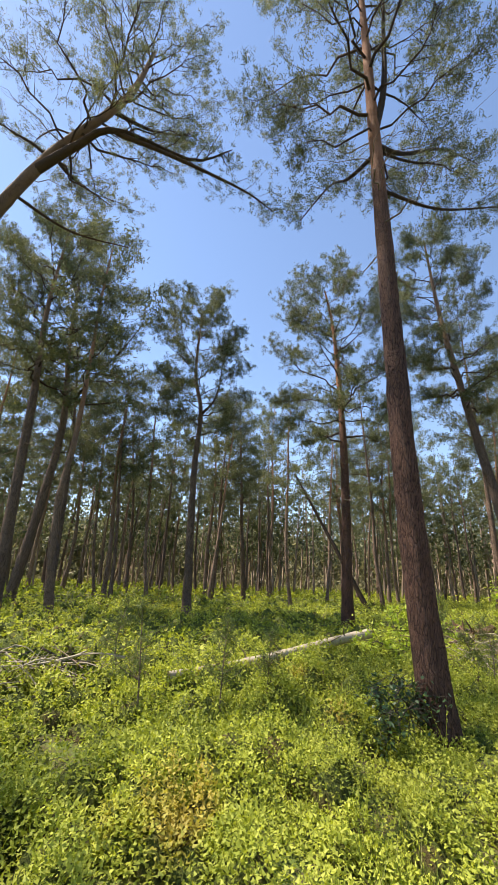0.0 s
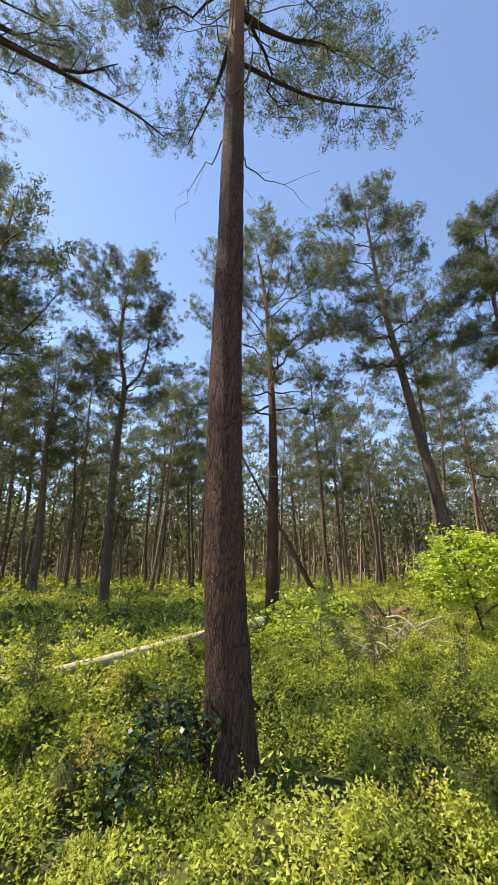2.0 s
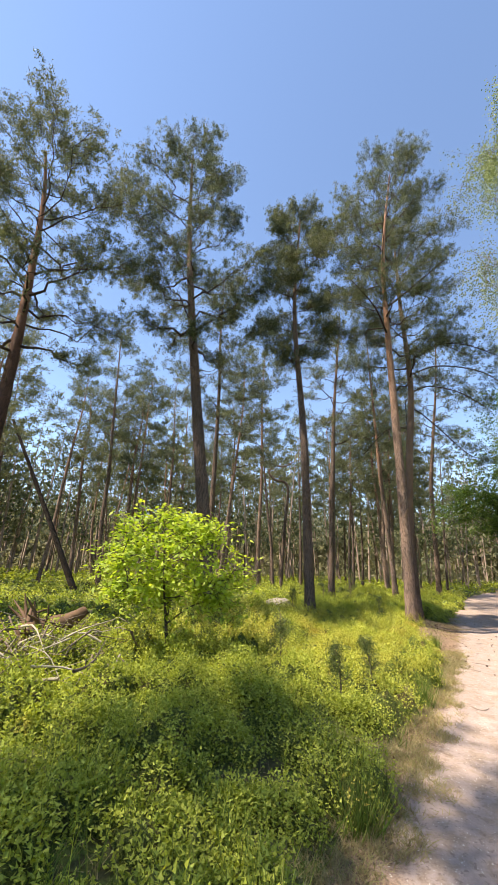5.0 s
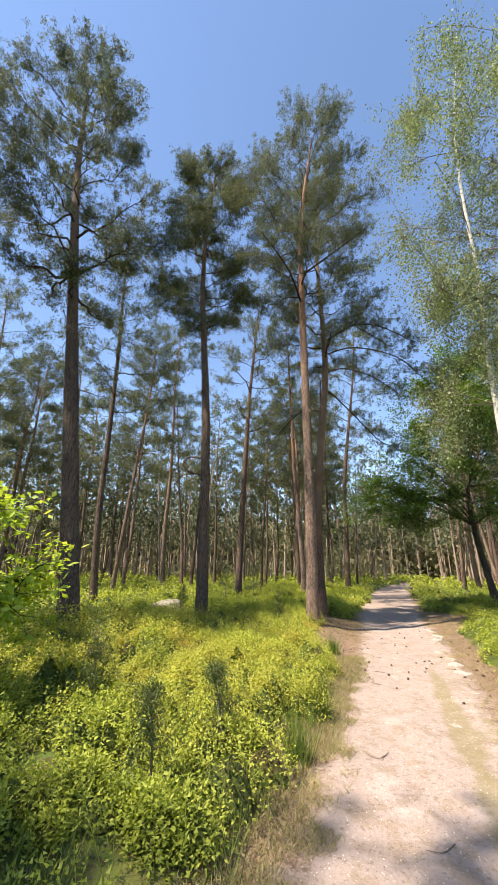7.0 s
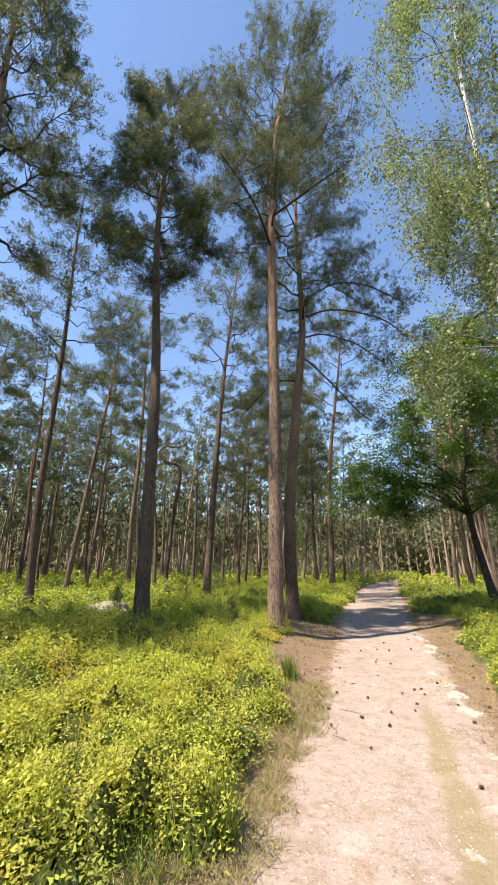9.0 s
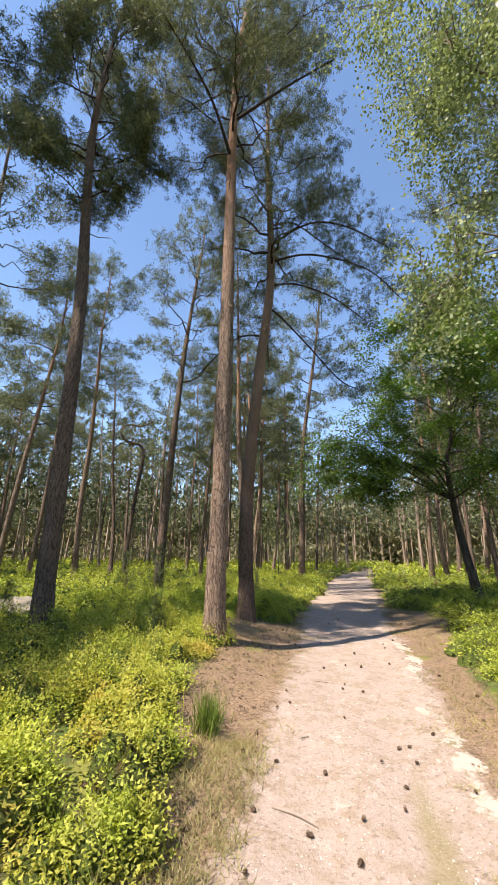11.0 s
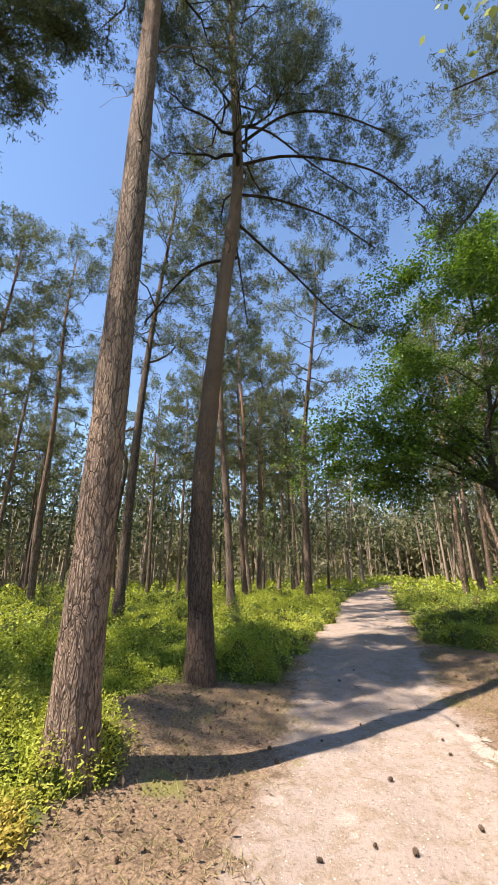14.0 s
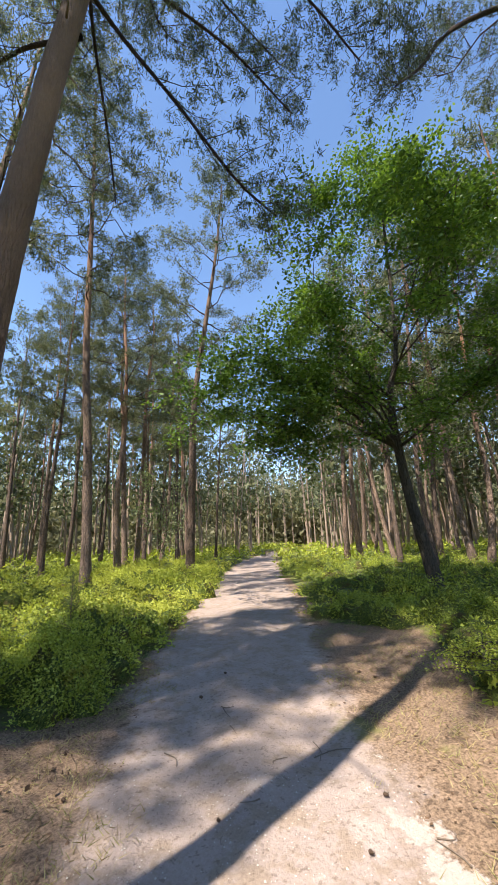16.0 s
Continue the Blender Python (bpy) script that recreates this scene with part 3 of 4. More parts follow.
# the pines nearest to the path, each with its own stem
HEROES = [
    ([(0.83, 4.62, 0), (0.74, 4.6, 2.1), (0.74, 4.61, 4.9), (0.75, 4.61, 7.3), (0.76, 4.62, 12.4), (0.8, 4.7, 15.0)], 0.155, 0.54, 2.35, 11, "thick red-brown Scots pine rising from bilberry shrubs", M_BARK_SHADED, True,
     [([(0.76, 4.61, 8.5), (0.98, 4.6, 9.6), (1.1, 4.55, 11.5), (1.3, 4.5, 14.2)], 0.07, 10), ([(0.75, 4.6, 8.2), (1.3, 5.2, 8.7), (2.3, 6.2, 10.0), (3.2, 6.9, 10.3)], 0.045, 16),
      ([(0.75, 4.6, 8.0), (0.35, 5.4, 8.6), (0.0, 6.1, 9.4), (-0.7, 6.9, 9.5)], 0.04, 14), ([(0.75, 4.6, 7.2), (1.7, 5.2, 7.3), (2.9, 5.9, 7.9)], 0.03, 12)]),
    ([(5.73, 14.5, 0), (5.2, 14.8, 4.6), (4.65, 14.93, 9.2), (4.33, 15.02, 12.5), (4.15, 15.08, 16.5)], 0.2, 0.47, 2.2, 12, "leaning grey-stemmed pine with a broad crown", M_BARK_GREY, False, ()),
    ([(0.06, 14.0, 0), (0.17, 13.98, 5), (0.11, 13.99, 8.3), (-0.06, 14.02, 11.5), (-0.35, 14.07, 13.5)], 0.19, 0.47, 2.6, 13, "Scots pine with orange upper stem and spreading crown", M_BARK_SHADED, False, ()),
    ([(8.72, 14.95, 0), (8.62, 14.98, 5.4), (8.35, 15.05, 10.3), (8.6, 15.0, 14.8)], 0.15, 0.54, 1.5, 14, "slim grey pine with a narrow dark crown", M_BARK_GREY, False, ()),
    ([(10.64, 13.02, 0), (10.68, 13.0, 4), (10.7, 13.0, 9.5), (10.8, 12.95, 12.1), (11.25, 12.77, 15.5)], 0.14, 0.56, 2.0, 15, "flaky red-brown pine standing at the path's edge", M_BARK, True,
     [([(10.68, 13.0, 8.6), (10.0, 12.6, 9.2), (9.0, 12.2, 9.6)], 0.035, 12), ([(10.7, 13.0, 9.6), (11.5, 12.3, 10.3), (12.4, 11.8, 11.2)], 0.035, 12)]),
    ([(12.22, 14.8, 0), (12.22, 14.82, 2.5), (12.43, 14.69, 5.3), (12.68, 14.57, 8), (12.62, 14.6, 11.7), (12.6, 14.5, 15.6)], 0.15, 0.5, 2.1, 16, "curved tan-brown pine with low bare branches beside the path", M_BARK_TAN, True,
     [([(12.6, 14.6, 7.0), (13.1, 14.7, 6.9), (13.7, 14.45, 6.2), (14.4, 14.2, 5.4), (15.0, 14.1, 5.2)], 0.028, 18), ([(12.66, 14.58, 8.3), (13.6, 14.1, 8.6), (14.8, 13.4, 8.2), (15.6, 13.0, 7.3)], 0.03, 20), ([(12.65, 14.6, 6.2), (12.2, 15.4, 6.4), (11.6, 16.2, 5.6)], 0.03, 9),
      ([(12.66, 14.58, 7.6), (13.5, 14.6, 8.0), (14.5, 14.3, 7.8), (15.4, 14.0, 7.2)], 0.028, 22), ([(12.66, 14.6, 8.8), (13.4, 13.9, 9.3), (14.2, 13.4, 9.2), (15.2, 12.9, 8.6)], 0.03, 22),
      ([(12.65, 14.6, 9.4), (13.6, 14.8, 10.2), (14.8, 14.9, 10.2), (16.0, 14.6, 9.6)], 0.03, 22), ([(12.65, 14.6, 7.4), (13.0, 15.3, 7.6), (13.6, 16.1, 7.2), (14.0, 16.6, 6.6)], 0.025, 18)]),
    ([(-9.4, 4.4, 0), (-8.6, 4.6, 4.0), (-7.7, 4.8, 7.6), (-6.35, 5.0, 10.5), (-4.85, 5.3, 12.6), (-4.5, 5.6, 15.0)], 0.25, 0.7, 2.7, 17, "large forked pine with a wide airy crown", M_BARK_GREY, True,
     [([(-6.6, 4.97, 10.1), (-5.6, 5.0, 10.7), (-4.66, 5.05, 11.0), (-3.4, 6.4, 11.6), (-2.5, 6.8, 12.3)], 0.12, 16), ([(-4.7, 5.1, 11.0), (-3.6, 5.6, 10.7), (-2.1, 6.7, 10.6), (-1.4, 7.2, 10.3)], 0.06, 17),
      ([(-5.2, 5.2, 12.2), (-4.6, 6.2, 12.8), (-3.8, 6.9, 13.4)], 0.06, 14), ([(-6.2, 5.0, 10.6), (-6.6, 6.0, 11.3), (-6.2, 7.2, 11.6)], 0.06, 14), ([(-6.9, 4.9, 9.4), (-6.4, 6.2, 9.6), (-5.4, 7.2, 9.9)], 0.04, 13)]),
    ([(-12.3, 13.25, 0), (-11.9, 13.37, 4.0), (-11.71, 13.42, 7.6), (-12.2, 13.29, 11.9), (-12.4, 13.2, 16.4)], 0.2, 0.52, 2.9, 19, "dark forked pine with a broad heavy crown", M_BARK_GREY, False,
     [([(-11.72, 13.42, 8.3), (-10.75, 13.65, 9.9), (-9.75, 13.9, 11.4), (-8.9, 14.1, 13.0)], 0.08, 18)]),
    ([(-9.95, 10.25, 0), (-10.18, 10.21, 4.3), (-10.33, 10.17, 7.3), (-10.6, 10.1, 11.0), (-10.5, 10.1, 14.6)], 0.19, 0.52, 2.6, 20, "stout dark pine with a dense crown", M_BARK_GREY, False, ()),
    ([(-5.84, 14.99, 0), (-6.02, 14.95, 5.5), (-5.96, 14.96, 8.4), (-6.35, 14.87, 10.5), (-6.3, 14.88, 14.0)], 0.17, 0.52, 2.3, 21, "grey pine whose stem forks below the crown", M_BARK_GREY, False,
     [([(-5.95, 14.96, 8.3), (-5.3, 15.1, 9.4), (-5.1, 15.17, 12.2)], 0.07, 12)]),
    ([(18.8, 9.6, 0), (18.6, 9.8, 5), (18.4, 9.9, 10), (18.3, 10.0, 15)], 0.18, 0.5, 2.9, 18, "pine with drooping twigs overhanging the path", M_BARK_GREY, True,
     [([(18.5, 9.9, 8.4), (17.6, 11.0, 8.5), (16.6, 12.0, 7.9), (15.97, 12.4, 6.9), (15.5, 12.6, 6.3)], 0.05, 18), ([(18.5, 9.9, 9.6), (17.0, 11.4, 10.0), (15.8, 12.2, 9.4)], 0.05, 16)]),
]
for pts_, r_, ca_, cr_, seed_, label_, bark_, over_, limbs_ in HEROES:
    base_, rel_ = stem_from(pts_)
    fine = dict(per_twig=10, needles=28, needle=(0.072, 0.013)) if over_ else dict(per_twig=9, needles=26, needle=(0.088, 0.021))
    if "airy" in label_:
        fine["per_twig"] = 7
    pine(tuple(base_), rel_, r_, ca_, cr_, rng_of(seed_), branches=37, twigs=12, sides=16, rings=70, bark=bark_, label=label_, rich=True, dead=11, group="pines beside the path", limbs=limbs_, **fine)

# forest pines: a few shapes, used again and again
def shape(seed, height, r0, crown_at, crown_r, bark, detail):
    rng = rng_of(seed)
    lean = rng.uniform(-0.03, 0.03, 2)
    hh = np.linspace(0, height, 6)
    stem = np.stack([lean[0] * hh + np.cumsum(rng.normal(size=6)) * 0.13 * (hh > 0), lean[1] * hh + np.cumsum(rng.normal(size=6)) * 0.13 * (hh > 0), hh], 1)
    if detail:
        return pine((0, 0, -300), stem, r0, crown_at, crown_r, rng, branches=28, twigs=7, per_twig=5, needles=20, needle=(0.125, 0.027), sides=8, rings=20, bark=bark, rich=True)
    return pine((0, 0, -300), stem, r0, crown_at, crown_r, rng, branches=20, twigs=5, per_twig=4, needles=12, needle=(0.2, 0.06), sides=5, rings=9, bark=bark, dead=4)


near_shapes = [shape(30 + i, h, r, c, w, b, True) for i, (h, r, c, w, b) in enumerate([
    (14.5, 0.14, 0.46, 2.1, M_BARK), (13.5, 0.115, 0.46, 1.8, M_BARK_GREY), (15.5, 0.15, 0.48, 2.2, M_BARK_GREY), (12.5, 0.105, 0.44, 1.7, M_BARK), (14.0, 0.12, 0.5, 2.0, M_BARK)])]
far_shapes = [shape(50 + i, h, r, c, w, b, False) for i, (h, r, c, w, b) in enumerate([
    (15.0, 0.13, 0.47, 2.1, M_BARK), (13.5, 0.105, 0.44, 1.8, M_BARK_GREY), (16.0, 0.14, 0.5, 2.2, M_BARK_GREY), (12.5, 0.095, 0.4, 1.8, M_BARK)])]

# x, y, lean in x and y, shape
STAND = [
    (-18.8, 19.9, -0.06, 0, 2), (-20.5, 23.5, 0, 0, 0), (-16.6, 20.4, -0.03, 0, 1), (-14.6, 22.2, -0.06, 0, 3), (-12.6, 20.0, -0.05, 0, 0), (-8.8, 26.9, 0, 0, 1),
    (-2.8, 22.2, 0.02, 0, 3), (-11.5, 18.9, -0.1, 0, 1), (-15.3, 27.0, -0.04, 0, 2), (-10.7, 21.3, -0.03, 0, 3), (-10.2, 29.6, 0.02, 0, 0),
    (-7.0, 28.9, -0.1, 0, 1), (3.6, 30.2, 0.02, 0, 3), (-8.3, 24.8, 0.02, 0, 4), (-6.6, 27.0, -0.08, 0, 1), (3.0, 30.4, 0.01, 0, 0), 
    (20.4, 28.0, -0.05, 0.01, 0), (-1.2, 28.8, 0.05, -0.01, 4), (6.75, 19.85, -0.01, -0.01, 1), (7.95, 24.2, 0.06, -0.03, 3),
    (9.2, 28.9, 0, 0, 3), (10.8, 26.4, -0.03, 0.01, 4), (13.3, 31.1, -0.1, 0.05, 1), (12.6, 21.1, 0, 0, 2), (23.1, 31.1, 0, 0, 1),
    (21.1, 28.3, 0.03, -0.02, 0), (24.1, 31.0, 0.03, -0.02, 3), (15.4, 20.2, 0.03, -0.03, 4), (18.9, 25.7, 0, 0, 0), (20.2, 23.0, 0.04, -0.04, 2), (26.9, 37.6, 0.03, -0.03, 0), (30.3, 33.6, 0.03, -0.03, 1),
    (18.0, 31.6, 0, 0, 3), (29.7, 18.0, 0.1, -0.1, 1), (29.5, 16.7, -0.05, 0.05, 0), (2.2, 25.8, 0.0, 0.0, 1),
]
taken = [(p[0][0][0], p[0][0][1]) for p in HEROES]


def stand_at(source, x, y, lx, ly, size, turn):
    m = Matrix.Translation((x, y, float(land(np.float64(x), np.float64(y))))) @ Matrix.Rotation(math.atan(ly), 4, "X").inverted() @ Matrix.Rotation(math.atan(lx), 4, "Y") @ Matrix.Rotation(turn, 4, "Z")
    ob = copy_thing(source, m)
    ob.scale = (size, size, size)
    return ob


rs = rng_of(7)
for x_, y_, lx_, ly_, k_ in STAND:
    stand_at(near_shapes[k_], x_, y_, lx_, ly_, rs.uniform(0.9, 1.12), rs.uniform(0, 6.28))
    taken.append((x_, y_))


def fill(count, shapes, inside, gap):
    """Scatter trees where inside() allows, no nearer than gap to another."""
    placed = tries = 0
    while placed < count and tries < 60000:
        tries += 1
        a, dist = rs.uniform(-1.35, 1.75), math.sqrt(rs.uniform(0, 1)) * 78
        x, y = 5 + dist * math.sin(a), 5 + dist * math.cos(a)
        if not inside(x, y, dist) or min((x - p) ** 2 + (y - q) ** 2 for p, q in taken) < gap * gap:
            continue
        stand_at(shapes[rs.randint(len(shapes))], x, y, rs.normal() * 0.03, rs.normal() * 0.03, rs.uniform(0.8, 1.15), rs.uniform(0, 6.28))
        taken.append((x, y))
        placed += 1


def clear(x, y, least):
    d, left = outside(np.float64(x), np.float64(y))
    return d > least


fill(6, near_shapes, lambda x, y, d: clear(x, y, 5) and 20 < d < 30, 2.2)
fill(115, far_shapes, lambda x, y, d: clear(x, y, 2.5) and 26 < d < 46, 2.0)
fill(32, far_shapes, lambda x, y, d: clear(x, y, 3.0) and 19 < d < 46 and y - x < -3, 1.8)
# trees added out of sight, behind and beside the walk, for shade and closure
for x_, y_ in [(-14, 13), (-10.5, 1.4), (-4, -5), (-10, -4), (6, -7), (13, -3), (21, 3), (0, -9), (25, 8), (-15, -1), (-17, 9), (-9, 11.5)]:
    stand_at(far_shapes[rs.randint(4)], x_, y_, 0, 0, 1.0, rs.uniform(0, 6.28))


def far_woods(rng, count):
    """The wood beyond, too far off to count: thin stems and tufted crowns down the whole depth."""
    stems, tops = Geo(), Geo()
    made = 0
    while made < count:
        a, dist = rng.uniform(-3.14, 3.14), 40 + 75 * rng.uniform(0, 1) ** 1.2
        x, y = 5 + dist * math.sin(a), 5 + dist * math.cos(a)
        if (dist < 62 and not clear(x, y, 1.5)) or (abs(a - 0.2) > 1.75 and rng.uniform() < 0.6):
            continue
        made += 1
        h, lean = rng.uniform(10, 16.5), rng.normal(size=2) * 0.05
        z0 = float(land(np.float64(x), np.float64(y)))
        line = np.array([[x, y, z0 - 0.1], [x + lean[0] * h * 0.4, y + lean[1] * h * 0.4, z0 + h * 0.45], [x + lean[0] * h, y + lean[1] * h, z0 + h]])
        r = rng.uniform(0.07, 0.15)
        stems.tube(line, [r, r * 0.75, r * 0.2], 4)
        m = 200
        q = rng.uniform(0.3, 1.02, m)
        prof = 2.2 * np.sin(np.pi * np.clip((q - 0.28) / 0.84, 0, 1)) ** 0.7
        ang = rng.uniform(0, 6.28, m)
        rr = prof * rng.uniform(0.15, 1.0, m) ** 0.6
        c = np.stack([x + lean[0] * h * q + rr * np.cos(ang), y + lean[1] * h * q + rr * np.sin(ang), z0 + h * q + rng.normal(size=m) * 0.3], 1)
        d = unit(rng.normal(size=(m, 3)) + [0, 0, 0.3])
        side = unit(np.cross(d, rng.normal(size=(m, 3))))
        tops.blades(c, d * rng.uniform(0.3, 0.75, (m, 1)), side, rng.uniform(0.14, 0.3, m))
    for name, g, mat, label in (("far_stems", stems, M_FARWOOD, "countless thin brown pine stems deep in the wood"), ("far_crowns", tops, M_NEEDLE, "grey-green pine crowns deep in the wood")):
        tagged(new(name, g.mesh(name, mat)), label, "forest", kind="stuff")


far_woods(rng_of(61), 1600)


def undergrowth(rng, count, near, far, low, high, size):
    """Low brush between the far stems."""
    a, dist = rng.uniform(-1.3, 1.95, count), rng.uniform(near, far, count)
    x, y = 5 + dist * np.sin(a), 5 + dist * np.cos(a)
    ok = clear(x, y, 2.5) | (dist > 72)
    x, y = x[ok], y[ok]
    per, m = 9, int(ok.sum())
    h = rng.uniform(low, high, (m, 1))
    c = np.stack([np.repeat(x[:, None], per, 1) + rng.normal(size=(m, per)) * 0.9, np.repeat(y[:, None], per, 1) + rng.normal(size=(m, per)) * 0.9, h * rng.uniform(0, 1, (m, per))], -1).reshape(-1, 3)
    k = len(c)
    d = unit(rng.normal(size=(k, 3)) + [0, 0, 0.4])
    g = Geo()
    g.blades(c, d * rng.uniform(0.5, 1.1, (k, 1)) * size, unit(np.cross(d, rng.normal(size=(k, 3)))), rng.uniform(0.2, 0.5, k) * size)
    tagged(new("undergrowth", g.mesh("undergrowth", M_BRUSH)), "grey-green brush between the far pine stems", "undergrowth", kind="stuff")


undergrowth(rng_of(62), 5500, 52, 110, 0.8, 5.0, 0.75)
undergrowth(rng_of(63), 25000, 70, 128, 2.0, 12.0, 2.0)
for source in near_shapes + far_shapes:
    for o in (*source.children_recursive, source):
        bpy.data.objects.remove(o)


def broadleaf(name, place, stem, r0, clumps, rng, leaf, count, bark, leaves, label, spreadv, droop=0.0, sides=9, thin=0.42, group="", limb_bark=None):
    """A broad-leaved tree: limbs reach from the stem to clumps of leaves."""
    root = thing(name, place, label, "bush" if name == "bush" else "tree", group)
    pts = curve_points(stem, 28)
    rad = r0 * (1 - 0.85 * np.linspace(0, 1, 28)) * (1 + 0.5 * np.exp(-np.clip(pts[:, 2], 0, None) / (r0 * 2)))
    pts[0, 2] -= 0.1
    g = Geo()
    g.tube(pts, rad, sides, 0.03, rng)
    part("trunk", g, bark, root)
    lv = Geo()
    per = max(1, count // len(clumps))
    clumps = np.asarray(clumps, float)
    hosts = [(p, r) for p, r in zip(pts[9:], rad[9:])]
    for number, c in enumerate(clumps):
        main = number % 6 == 0
        if main:
            reach = np.hypot(*(c[:2] - pts[len(pts) // 2, :2]))
            i = int(np.argmin(np.abs(pts[:, 2] - max(c[2] - 0.4 * reach, pts[-1, 2] * 0.28))))
            st, rh = pts[i], rad[i]
        else:
            st, rh = min(hosts, key=lambda q: np.linalg.norm(q[0] - c) + 0.5 * max(q[0][2] - c[2], 0))
        mid = st * 0.5 + c * 0.5 + rng.normal(size=3) * 0.09 * np.linalg.norm(c - st) + [0, 0, 0.1 * np.linalg.norm(c - st)]
        line = curve_points([st, mid, c], 7)
        rb = max(rh * (thin if main else 0.5), 0.006)
        hosts += [(p, rb * (1 - 0.12 * q)) for q, p in enumerate(line[2:])]
        limb = Geo()
        limb.tube(line, np.linspace(rb, 0.006, 7), 5)
        ends = c + rng.normal(size=(6, 3)) * spreadv
        for e in ends:
            s0 = line[rng.randint(3, 7)]
            limb.tube([s0, (s0 + e) / 2 + rng.normal(size=3) * 0.05, e], [rb * 0.35 + 0.003, rb * 0.2 + 0.002, 0.002], 3)
        part("limb", limb, limb_bark or bark, root)
        s0 = line[3 + rng.randint(0, 4, per)]
        e = ends[rng.randint(0, 6, per)]
        at = s0 + (e - s0) * rng.uniform(0.2, 1.1, (per, 1)) + rng.normal(size=(per, 3)) * np.asarray(spreadv) * 0.3
        if droop:
            at[:, 2] -= rng.uniform(0, droop, per)
        d = unit(rng.normal(size=(per, 3)) * [1, 1, 0.5] + [0, 0, -0.35 - droop])
        ln = leaf[0] * rng.uniform(0.6, 1.2, (per, 1))
        side = unit(np.cross(d, rng.normal(size=(per, 3)) * 0.5 + [0, 0, 1.0]))
        lv.diamonds(at, d * ln, side, leaf[1] * rng.uniform(0.7, 1.2, per))
    tagged(part("crown", lv, leaves, root), kind="stuff")
    return root


def clump_cloud(rng, n, centre, radii, hollow=0.45):
    d = unit(rng.normal(size=(n, 3)))
    return np.asarray(centre) + d * (hollow + (1 - hollow) * rng.uniform(0, 1, (n, 1)) ** 0.6) * np.asarray(radii)


rng = rng_of(81)
b_, s_ = stem_from([(19.85, 14.6, 0), (19.84, 14.95, 2.3), (19.85, 15.03, 4.2), (19.95, 14.77, 5.55), (19.9, 14.6, 10.0)])
broadleaf("oak_tree", tuple(b_), s_, 0.13, np.vstack([clump_cloud(rng, 96, (0.0, 0.1, 6.2), (3.3, 3.3, 3.3)), clump_cloud(rng, 34, (-2.3, 1.9, 3.7), (1.9, 1.7, 1.2)), clump_cloud(rng, 12, (0.0, 0.0, 9.6), (0.9, 0.9, 1.1))]), rng, (0.086, 0.058), 76000, M_OAK_BARK, M_OAK_LEAF,
          "young oak with dark leaning trunk and dense green leaves", (0.42, 0.42, 0.26))
rng = rng_of(82)
b_, s_ = stem_from([(12.1, 9.2, 0), (12.3, 9.13, 5.4), (12.4, 9.07, 7.1), (12.5, 9.0, 11), (13.1, 8.65, 15.3)])
broadleaf("birch_tree", tuple(b_), s_, 0.07, np.vstack([clump_cloud(rng, 80, (0.55, -0.3, 9.8), (2.15, 2.15, 5.3)), clump_cloud(rng, 16, (0.1, 0.3, 6.4), (1.2, 1.2, 1.5)), clump_cloud(rng, 7, (-0.4, 0.7, 4.3), (0.45, 0.45, 0.7))]), rng, (0.05, 0.038), 52000, M_BIRCH_BARK, M_BIRCH_LEAF,
          "slender white-barked birch with hanging leafy twigs", (0.26, 0.26, 0.4), droop=0.7, limb_bark=M_TWIG, thin=0.25)
rng = rng_of(83)
b_, s_ = stem_from([(4.22, 9.6, 0), (4.2, 9.62, 0.5), (4.1, 9.65, 1.2), (4.05, 9.65, 1.9)])
broadleaf("bush", tuple(b_), s_, 0.03, clump_cloud(rng, 46, (-0.12, 0.05, 1.22), (1.08, 1.08, 0.7), 0.3), rng, (0.09, 0.042), 7800, M_OAK_BARK, M_BUSH_LEAF,
          "bright green leafy bush growing among bilberry shrubs", (0.2, 0.2, 0.14), thin=0.6)


# ---- ground cover ----
def cover_points(rng, n, inside):
    u, w = rng.uniform(inside[0], inside[1], n), rng.uniform(inside[2], inside[3], n)
    return (u - w) / np.sqrt(2), (u + w) / np.sqrt(2)


def shrub_ok(x, y, back=0.0):
    return outside(x, y)[0] > shrub_edge(x, y) + back + 0.18 * wave(x, y, 21, 1.3)


